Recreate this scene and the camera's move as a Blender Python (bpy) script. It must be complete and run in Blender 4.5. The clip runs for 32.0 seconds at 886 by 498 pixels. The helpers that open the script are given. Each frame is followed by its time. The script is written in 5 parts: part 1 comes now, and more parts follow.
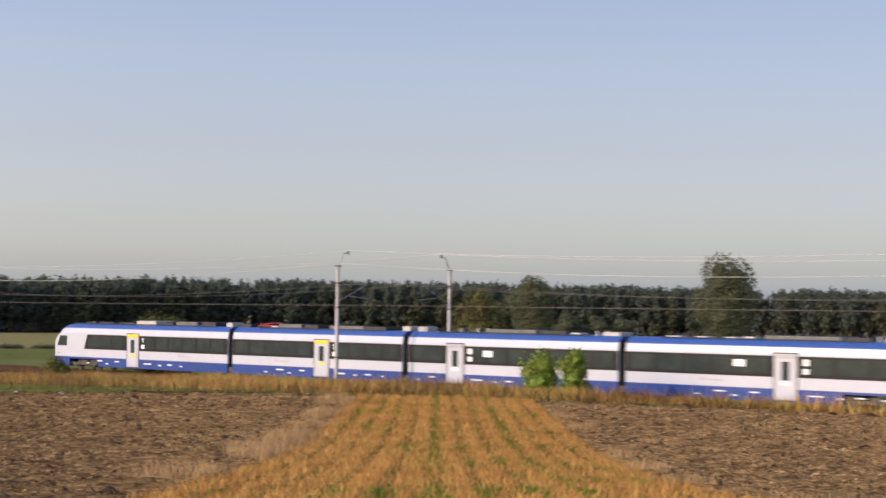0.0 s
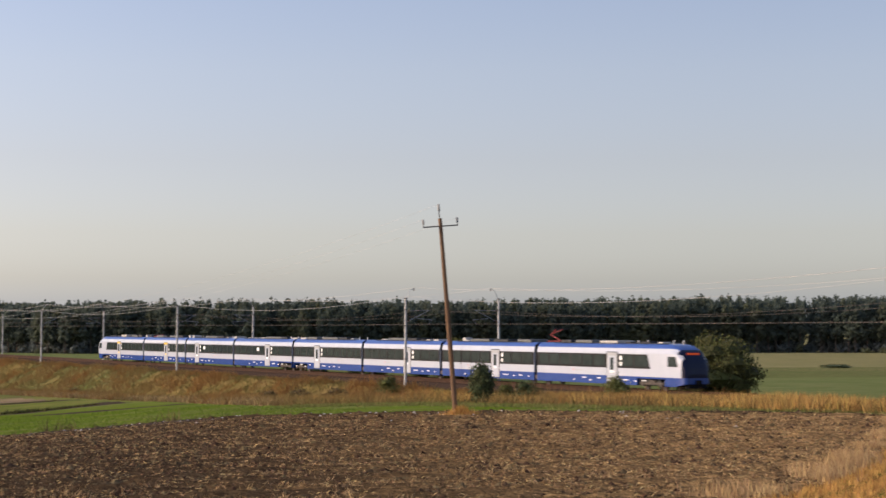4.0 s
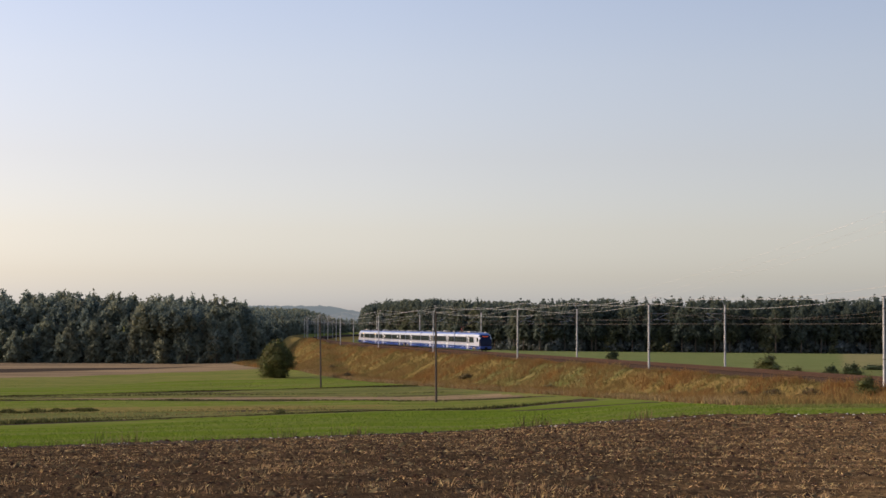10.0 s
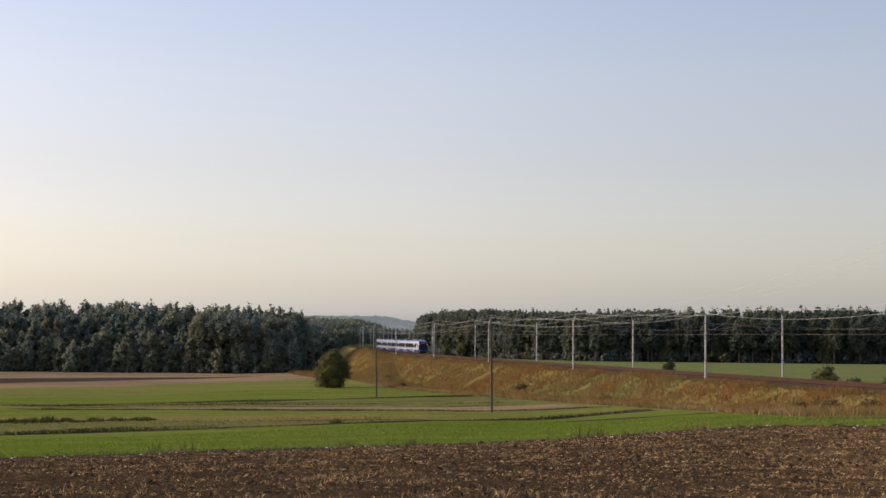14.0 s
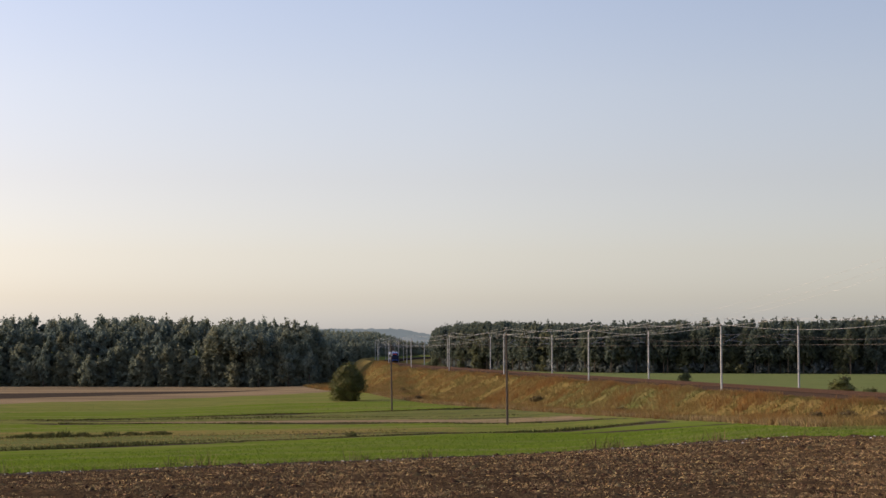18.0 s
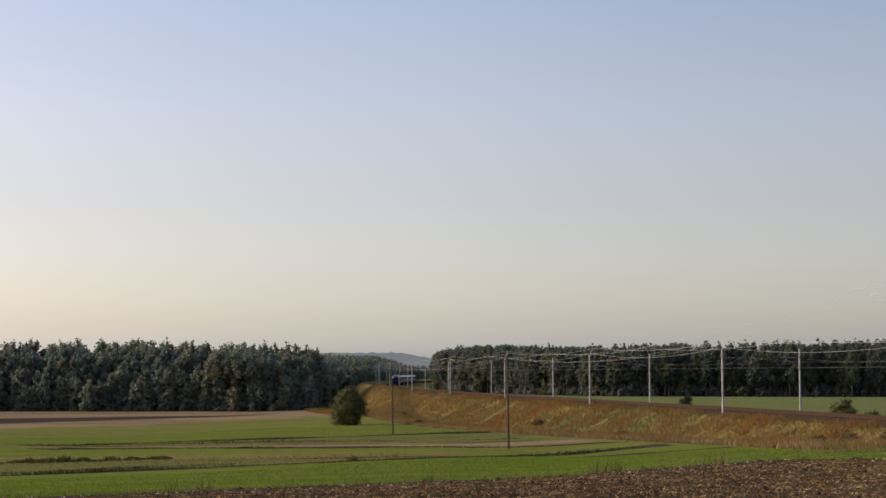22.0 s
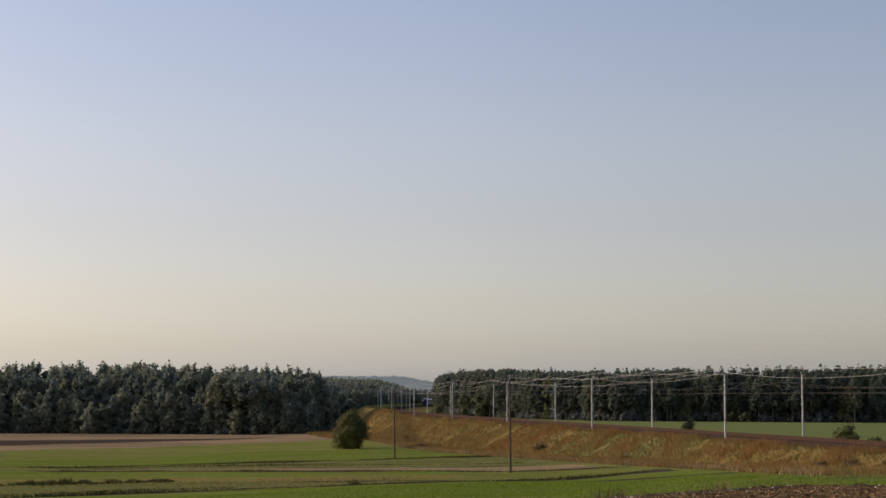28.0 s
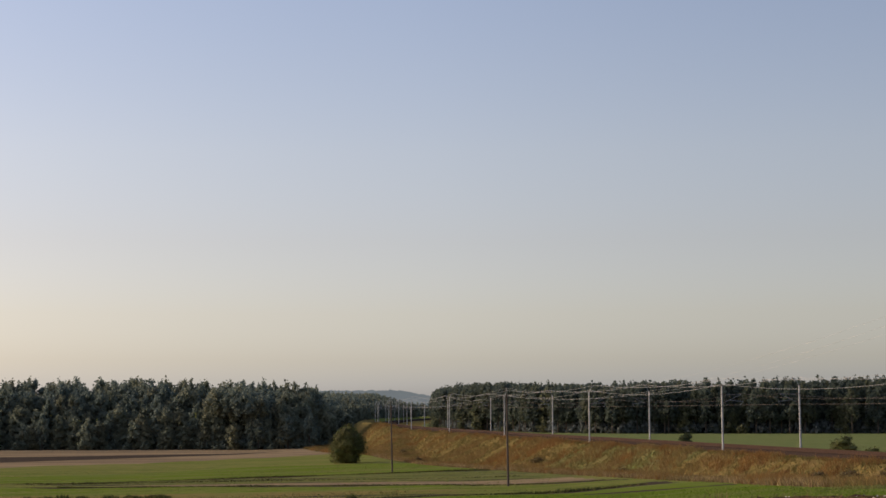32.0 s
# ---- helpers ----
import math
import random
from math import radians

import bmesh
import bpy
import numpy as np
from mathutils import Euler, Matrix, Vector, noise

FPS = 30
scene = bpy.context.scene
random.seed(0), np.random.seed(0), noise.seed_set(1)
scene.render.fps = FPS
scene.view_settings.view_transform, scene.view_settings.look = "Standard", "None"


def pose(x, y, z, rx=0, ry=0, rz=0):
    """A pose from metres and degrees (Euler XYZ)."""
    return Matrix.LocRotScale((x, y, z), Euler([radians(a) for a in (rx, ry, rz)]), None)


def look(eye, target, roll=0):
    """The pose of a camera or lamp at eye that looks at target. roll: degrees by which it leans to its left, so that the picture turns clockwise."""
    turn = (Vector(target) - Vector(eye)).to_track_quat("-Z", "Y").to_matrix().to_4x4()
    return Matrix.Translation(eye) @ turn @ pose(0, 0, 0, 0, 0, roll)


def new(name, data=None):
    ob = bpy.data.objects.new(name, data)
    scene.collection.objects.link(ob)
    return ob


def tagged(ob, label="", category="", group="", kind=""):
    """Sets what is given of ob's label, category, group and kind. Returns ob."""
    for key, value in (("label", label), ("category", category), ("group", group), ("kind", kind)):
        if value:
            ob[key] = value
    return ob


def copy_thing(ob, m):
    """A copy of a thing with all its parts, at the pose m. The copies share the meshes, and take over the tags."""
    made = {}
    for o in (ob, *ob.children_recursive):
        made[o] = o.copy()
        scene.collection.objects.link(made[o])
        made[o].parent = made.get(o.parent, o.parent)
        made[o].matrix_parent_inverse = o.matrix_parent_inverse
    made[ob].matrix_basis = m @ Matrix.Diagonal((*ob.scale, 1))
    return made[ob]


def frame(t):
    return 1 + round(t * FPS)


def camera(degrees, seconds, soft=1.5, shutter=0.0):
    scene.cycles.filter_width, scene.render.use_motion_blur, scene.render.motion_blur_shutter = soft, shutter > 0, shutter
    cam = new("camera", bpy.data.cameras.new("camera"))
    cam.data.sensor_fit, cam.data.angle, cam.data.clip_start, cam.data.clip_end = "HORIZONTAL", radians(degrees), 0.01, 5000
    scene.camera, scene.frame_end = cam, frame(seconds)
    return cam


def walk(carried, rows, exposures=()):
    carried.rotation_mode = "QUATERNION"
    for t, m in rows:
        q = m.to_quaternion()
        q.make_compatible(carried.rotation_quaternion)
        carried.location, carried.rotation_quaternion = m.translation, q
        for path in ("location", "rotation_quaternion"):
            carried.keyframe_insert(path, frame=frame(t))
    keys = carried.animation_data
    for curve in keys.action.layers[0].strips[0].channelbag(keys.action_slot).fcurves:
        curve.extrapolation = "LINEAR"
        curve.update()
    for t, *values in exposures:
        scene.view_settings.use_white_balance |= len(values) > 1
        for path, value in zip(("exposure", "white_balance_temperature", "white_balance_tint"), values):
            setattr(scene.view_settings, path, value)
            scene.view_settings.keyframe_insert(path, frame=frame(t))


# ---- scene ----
EYE = (0.0, 0.0, 5.0)
cam = camera(30.3, 32.0, soft=1.5, shutter=0.5)
TURNS = [  # seconds, then the camera's three angles in degrees
    (0, 92.304, -0.837, -38.227),
    (0.5, 92.292, -0.880, -35.196),
    (1, 92.379, -0.533, -32.279),
    (1.5, 92.479, -0.315, -29.339),
    (2, 92.520, -0.134, -26.431),
    (2.5, 92.584, 0.062, -24.001),
    (4.5, 92.842, -0.193, -17.194),
    (5, 92.824, -0.225, -15.148),
    (5.5, 92.883, -0.080, -13.250),
    (6, 92.938, 0.003, -11.500),
    (6.5, 92.993, 0.120, -10.265),
    (7, 93.012, 0.173, -8.794),
    (7.5, 92.939, 0.211, -7.232),
    (8, 92.988, 0.174, -5.558),
    (8.5, 92.970, 0.173, -4.486),
    (9, 92.961, 0.081, -3.683),
    (9.5, 92.854, -0.204, -3.088),
    (10, 92.724, -0.286, -2.574),
    (10.5, 92.797, -0.330, -2.345),
    (11, 92.850, -0.324, -2.110),
    (11.5, 92.856, -0.311, -1.836),
    (12, 92.848, -0.298, -1.569),
    (12.5, 92.986, -0.174, -1.257),
    (13, 93.079, -0.088, -0.920),
    (13.5, 93.059, -0.298, -0.690),
    (15.5, 93.243, -0.176, -0.359),
    (16, 93.354, -0.044, -0.194),
    (16.5, 93.394, -0.041, -0.164),
    (17, 93.408, -0.128, -0.170),
    (17.5, 93.457, -0.032, -0.109),
    (18, 93.500, -0.007, -0.104),
    (18.5, 93.541, 0.050, -0.066),
    (19, 93.575, 0.091, -0.000),
    (19.5, 93.632, 0.122, 0.042),
    (20, 93.778, 0.047, -0.010),
    (20.5, 93.933, 0.113, -0.106),
    (21, 94.066, 0.147, -0.137),
    (21.5, 94.187, 0.148, -0.106),
    (22, 94.329, 0.130, -0.073),
    (22.5, 94.449, 0.176, -0.046),
    (23, 94.548, 0.139, -0.129),
    (23.5, 94.617, 0.043, -0.168),
    (24, 94.670, 0.082, -0.101),
    (24.5, 94.707, 0.032, -0.036),
    (25, 94.691, -0.061, -0.096),
    (25.5, 94.707, -0.137, -0.173),
    (27.5, 95.139, 0.004, -0.001),
    (28, 95.160, -0.127, 0.002),
    (28.5, 95.125, -0.181, -0.057),
    (29, 95.164, -0.050, -0.133),
    (29.5, 95.207, 0.023, -0.117),
    (30, 95.217, 0.037, -0.114),
    (30.5, 95.284, 0.166, -0.088),
    (31, 95.433, 0.190, -0.066),
    (31.5, 95.545, 0.301, -0.071),
    (32, 95.635, 0.275, -0.097),
]
walk(cam, [(t, pose(*EYE, a, b, c)) for t, a, b, c in TURNS],
     exposures=[(0.0, 0.14, 6280, 12), (1.2, 0.13, 6280, 12), (2.4, 0.05, 6330, 11), (5.0, 0.15, 6520, 10.5), (7.0, 0.2, 6550, 10.3), (9.0, 0.06, 6600, 10), (13.0, 0.06, 6680, 9.8), (16.0, 0.05, 6680, 9.8), (18.2, 0.04, 6680, 9.6), (19.0, -0.06, 6680, 9.4), (23.0, -0.13, 6700, 9), (25.0, -0.26, 6720, 8.8), (32.0, -0.25, 6720, 8.8)])

# ---- light ----
SUN_AZ, SUN_EL = 80.0, 19.0     # degrees to the left of +y, and up
world = bpy.data.worlds.new("sky")
scene.world = world
world.use_nodes = True
wn = world.node_tree
wn.nodes.clear()
sky = wn.nodes.new("ShaderNodeTexSky")
sky.sky_type = "NISHITA"
sky.sun_disc = False
sky.sun_elevation = radians(SUN_EL)
sky.sun_rotation = radians(-SUN_AZ)
sky.air_density, sky.dust_density, sky.ozone_density = 1.0, 1.5, 1.5
# morning haze: the sky turns paler and pinker towards the horizon
wtex = wn.nodes.new("ShaderNodeTexCoord")
wsep = wn.nodes.new("ShaderNodeSeparateXYZ")
wn.links.new(wtex.outputs["Generated"], wsep.inputs[0])
wramp = wn.nodes.new("ShaderNodeValToRGB")
TINTS = [(0.0, 0.51, 0.54, 0.79), (0.015, 0.50, 0.53, 0.76), (0.03, 0.48, 0.465, 0.59), (0.058, 0.49, 0.43, 0.485), (0.103, 0.51, 0.416, 0.435), (0.157, 0.56, 0.45, 0.45), (0.26, 0.57, 0.47, 0.48), (0.5, 0.76, 0.66, 0.66), (1.0, 0.92, 0.82, 0.82)]
for i, (p, r, g, b) in enumerate(TINTS):
    el = wramp.color_ramp.elements[0] if i == 0 else (wramp.color_ramp.elements[-1] if i == 1 else wramp.color_ramp.elements.new(p))
    el.position, el.color = p, (r, g, b, 1)
wn.links.new(wsep.outputs[2], wramp.inputs[0])
wmul = wn.nodes.new("ShaderNodeMix")
wmul.data_type, wmul.blend_type = "RGBA", "MULTIPLY"
wmul.inputs["Factor"].default_value = 1.0
wn.links.new(sky.outputs[0], wmul.inputs["A"])
wn.links.new(wramp.outputs[0], wmul.inputs["B"])
# the haze glows more towards the sun's side
wdot = wn.nodes.new("ShaderNodeVectorMath")
wdot.operation = "DOT_PRODUCT"
wdot.inputs[1].default_value = (-0.92, 0.39, 0)
wn.links.new(wtex.outputs["Generated"], wdot.inputs[0])
wside = wn.nodes.new("ShaderNodeMapRange")
wside.inputs[1].default_value, wside.inputs[2].default_value = -1.0, 1.0
wn.links.new(wdot.outputs["Value"], wside.inputs[0])
wglow = wn.nodes.new("ShaderNodeValToRGB")
GLOW = [(0.0, 0.54), (1.0, 0.95), (0.25, 0.59), (0.44, 0.71), (0.57, 0.816), (0.695, 0.91), (0.81, 0.93)]
for i, (p, g) in enumerate(GLOW):
    el = wglow.color_ramp.elements[i] if i < 2 else wglow.color_ramp.elements.new(p)
    el.position, el.color = p, (g, g, g, 1)
wn.links.new(wside.outputs[0], wglow.inputs[0])
wmul2 = wn.nodes.new("ShaderNodeMix")
wmul2.data_type, wmul2.blend_type = "RGBA", "MULTIPLY"
wmul2.inputs["Factor"].default_value = 1.0
wn.links.new(wmul.outputs["Result"], wmul2.inputs["A"])
wn.links.new(wglow.outputs[0], wmul2.inputs["B"])
back = wn.nodes.new("ShaderNodeBackground")
back.inputs["Strength"].default_value = 0.15 * 3.1
wout = wn.nodes.new("ShaderNodeOutputWorld")
wn.links.new(wmul2.outputs["Result"], back.inputs[0])
wn.links.new(back.outputs[0], wout.inputs[0])
sun = new("sun", bpy.data.lights.new("sun", "SUN"))
sun.data.energy, sun.data.angle, sun.data.color = 2.75, radians(0.6), (1.0, 0.86, 0.68)
sa, se = radians(SUN_AZ), radians(SUN_EL)
SUN_DIR = Vector((-math.sin(sa) * math.cos(se), math.cos(sa) * math.cos(se), math.sin(se)))
sun.matrix_world = look(SUN_DIR * 400, (0, 0, 0))


# ---- materials ----
def mat(name, color, rough=0.8, metal=0.0, second=None, scale=1.0, detail=4.0, bump=0.0, bump_scale=None, island=0.0, spec=0.3, stretch=(1, 1, 1), thin=0.0):
    """A procedural material: two colours mixed by noise in metres, a bump, and a little change from piece to piece."""
    m = bpy.data.materials.new(name)
    m.use_nodes = True
    n, l = m.node_tree.nodes, m.node_tree.links
    b = n["Principled BSDF"]
    b.inputs["Roughness"].default_value, b.inputs["Metallic"].default_value = rough, metal
    b.inputs["Specular IOR Level"].default_value = spec
    b.inputs["Base Color"].default_value = (*color, 1)
    geo = n.new("ShaderNodeNewGeometry")
    tex = n.new("ShaderNodeTexCoord")
    mp = n.new("ShaderNodeMapping")
    mp.inputs["Scale"].default_value = stretch
    l.new(tex.outputs["Object"], mp.inputs["Vector"])
    col = None
    if second:
        a = n.new("ShaderNodeTexNoise")
        a.inputs["Scale"].default_value, a.inputs["Detail"].default_value = scale, detail
        a.inputs["Roughness"].default_value = 0.65
        l.new(mp.outputs[0], a.inputs["Vector"])
        r = n.new("ShaderNodeMapRange")
        r.inputs[1].default_value, r.inputs[2].default_value = 0.35, 0.65
        l.new(a.outputs["Fac"], r.inputs[0])
        mx = n.new("ShaderNodeMix")
        mx.data_type = "RGBA"
        mx.inputs["A"].default_value, mx.inputs["B"].default_value = (*color, 1), (*second, 1)
        l.new(r.outputs[0], mx.inputs["Factor"])
        col = mx.outputs["Result"]
    if island:
        h = n.new("ShaderNodeHueSaturation")
        v = n.new("ShaderNodeMapRange")
        v.inputs[3].default_value, v.inputs[4].default_value = 1 - island, 1 + island
        l.new(geo.outputs["Random Per Island"], v.inputs[0])
        l.new(v.outputs[0], h.inputs["Value"])
        w = n.new("ShaderNodeMapRange")
        w.inputs[3].default_value, w.inputs[4].default_value = 0.5 - island * 0.05, 0.5 + island * 0.05
        l.new(geo.outputs["Random Per Island"], w.inputs[0])
        l.new(w.outputs[0], h.inputs["Hue"])
        h.inputs["Color"].default_value = (*color, 1)
        if col:
            l.new(col, h.inputs["Color"])
        col = h.outputs[0]
    if col:
        l.new(col, b.inputs["Base Color"])
    if thin:     # light passes through a leaf or a blade
        tl = n.new("ShaderNodeBsdfTranslucent")
        tl.inputs["Color"].default_value = (*color, 1)
        if col:
            l.new(col, tl.inputs["Color"])
        ms = n.new("ShaderNodeMixShader")
        ms.inputs[0].default_value = thin
        l.new(b.outputs[0], ms.inputs[1])
        l.new(tl.outputs[0], ms.inputs[2])
        l.new(ms.outputs[0], n["Material Output"].inputs["Surface"])
    if bump:
        a = n.new("ShaderNodeTexNoise")
        a.inputs["Scale"].default_value, a.inputs["Detail"].default_value = bump_scale or scale * 4, 5
        l.new(mp.outputs[0], a.inputs["Vector"])
        bp = n.new("ShaderNodeBump")
        bp.inputs["Strength"].default_value, bp.inputs["Distance"].default_value = bump, 0.05
        l.new(a.outputs["Fac"], bp.inputs["Height"])
        l.new(bp.outputs[0], b.inputs["Normal"])
    return m


# ---- the railway's line and the lie of the land ----
KAPPA_S = [-80, 0, 120, 250, 350, 430, 500, 570, 650, 750, 900]
KAPPA = [0, 0, 0, -0.045, -0.21, -0.42, -0.61, -0.62, -0.53, -0.34, -0.33]     # bend, 1/km
LINE_S = np.arange(-700.0, 1501.0, 1.0)
_k = np.interp(LINE_S, KAPPA_S, KAPPA) * 1e-3
_th = np.concatenate([[0], np.cumsum((_k[1:] + _k[:-1]) / 2)])
_i0 = 700
LINE_A = _th - _th[_i0] + radians(100.45)
_x = np.concatenate([[0], np.cumsum(np.cos((LINE_A[1:] + LINE_A[:-1]) / 2))])
_y = np.concatenate([[0], np.cumsum(np.sin((LINE_A[1:] + LINE_A[:-1]) / 2))])
LINE_X, LINE_Y = _x - _x[_i0] + 71.6, _y - _y[_i0] + 72.0


def line(s, d=0.0):
    """The point d metres beside the far track (towards the fields) at s metres along it, and the heading there."""
    a = np.interp(s, LINE_S, LINE_A)
    return np.interp(s, LINE_S, LINE_X) - d * np.sin(a), np.interp(s, LINE_S, LINE_Y) + d * np.cos(a), a


def along(x, y):
    """s and d of points."""
    x, y = np.atleast_1d(np.asarray(x, float)), np.atleast_1d(np.asarray(y, float))
    s, d = np.empty(x.size), np.empty(x.size)
    px, py = LINE_X[::4], LINE_Y[::4]
    for i in range(0, x.size, 4000):
        q = (x[i:i + 4000, None] - px) ** 2 + (y[i:i + 4000, None] - py) ** 2
        j = q.argmin(1) * 4
        a = LINE_A[j]
        dx, dy = x[i:i + 4000] - LINE_X[j], y[i:i + 4000] - LINE_Y[j]
        s[i:i + 4000] = LINE_S[j] + dx * np.cos(a) + dy * np.sin(a)
        d[i:i + 4000] = -dx * np.sin(a) + dy * np.cos(a)
    return s, d


def smooth(a, b, v):
    t = np.clip((v - a) / (b - a), 0, 1)
    return t * t * (3 - 2 * t)


def soft_interp(v, xs, ys, w):
    return sum(np.interp(v + o * w, xs, ys) for o in (-1, -0.5, 0, 0.5, 1)) / 5


def height(x, y, s=None, d=None):
    """The ground's height."""
    x, y = np.atleast_1d(np.asarray(x, float)), np.atleast_1d(np.asarray(y, float))
    if s is None:
        s, d = along(x, y)
    hill = 0.025 * np.clip(x, -60, 0) + soft_interp(y, [-300, 0, 60, 125, 215, 350, 480, 700, 1200, 3000], [3.7, 3.4, 0.35, -3.1, -5.0, -5.9, -6.0, -4.0, 0, 6], 12)
    side = soft_interp(s, [-300, -40, 30, 112, 166, 281, 330, 450, 1100], [0.6, 0.5, 0.25, -2.9, -4.1, -6.4, -6.2, 0.9, 1.0], 15)
    d0, d1 = np.interp(s, [30, 110, 340, 400], [30, 16, 16, 12]), np.interp(s, [30, 110, 340, 400], [75, 40, 40, 22])
    w = 1 - smooth(0, 1, (d - d0) / (d1 - d0))
    g = hill * (1 - w) + side * w
    far = np.interp(-d, [0, 40, 600, 3000], [-1.2, -2.2, -3.0, 0.0])
    g = np.where(d < 0, far, g)
    edge = np.where(d > 0, d - 7.8, -d - 3.6)
    edge = np.maximum(edge, 0)
    return np.clip(g, -0.75 - edge / 1.75, -0.75 + edge / 1.6)


def z_at(x, y):
    return float(height(x, y)[0])


def mesh_of(name, v, f, materials=(), smoothed=False, index=None):
    """A mesh from arrays: v (n, 3), f (m, 3) or (m, 4)."""
    me = bpy.data.meshes.new(name)
    v, f = np.asarray(v, np.float32), np.asarray(f, np.int32)
    k = f.shape[1]
    me.vertices.add(len(v))
    me.vertices.foreach_set("co", v.ravel())
    me.loops.add(f.size)
    me.loops.foreach_set("vertex_index", f.ravel())
    me.polygons.add(len(f))
    me.polygons.foreach_set("loop_start", np.arange(0, f.size, k, dtype=np.int32))
    for m in materials:
        me.materials.append(m)
    if index is not None:
        me.polygons.foreach_set("material_index", np.asarray(index, np.int32))
    me.polygons.foreach_set("use_smooth", np.full(len(f), smoothed))
    me.update(calc_edges=True)
    me.validate()
    return me


class Pieces:
    """Gathers many small pieces into one mesh."""

    def __init__(self):
        self.v, self.f, self.m, self.n = [], [], [], 0

    def add(self, v, f, m=0):
        self.v.append(np.asarray(v, np.float32))
        self.f.append(np.asarray(f, np.int32) + self.n)
        self.m.append(np.full(len(f), m))
        self.n += len(v)

    def mesh(self, name, materials, smoothed=False):
        return mesh_of(name, np.concatenate(self.v), np.concatenate(self.f), materials, smoothed, np.concatenate(self.m))


def part(name, data, material, parent=None, label=""):
    """Links a bmesh or a mesh as one object under its thing."""
    if isinstance(data, bmesh.types.BMesh):
        me = bpy.data.meshes.new(name)
        data.to_mesh(me)
        data.free()
    else:
        me = data
    if material and not me.materials:
        me.materials.append(material)
    ob = new(name, me)
    if parent:
        ob.parent = parent
    return tagged(ob, label)


def box(bm, cx, cy, cz, sx, sy, sz, m=None, bevel=0.0):
    mm = Matrix.Translation((cx, cy, cz)) @ Matrix.Diagonal((sx, sy, sz, 1))
    r = bmesh.ops.create_cube(bm, size=1, matrix=(m or Matrix()) @ mm)
    if bevel:
        es = list({e for v in r["verts"] for e in v.link_edges})
        bmesh.ops.bevel(bm, geom=es, offset=bevel, segments=2, affect="EDGES", profile=0.6)
    return bm


def rod(bm, a, b, r0, r1=None, n=8):
    """A tapered rod from a to b."""
    a, b = Vector(a), Vector(b)
    r1 = r0 if r1 is None else r1
    q = (b - a).to_track_quat("Z", "Y").to_matrix().to_4x4()
    bmesh.ops.create_cone(bm, cap_ends=True, segments=n, radius1=r0, radius2=r1, depth=(b - a).length,
                          matrix=Matrix.Translation((a + b) / 2) @ q)
    return bm


def empty(name, m=None):
    ob = new(name)
    if m is not None:
        ob.matrix_world = m
    return ob


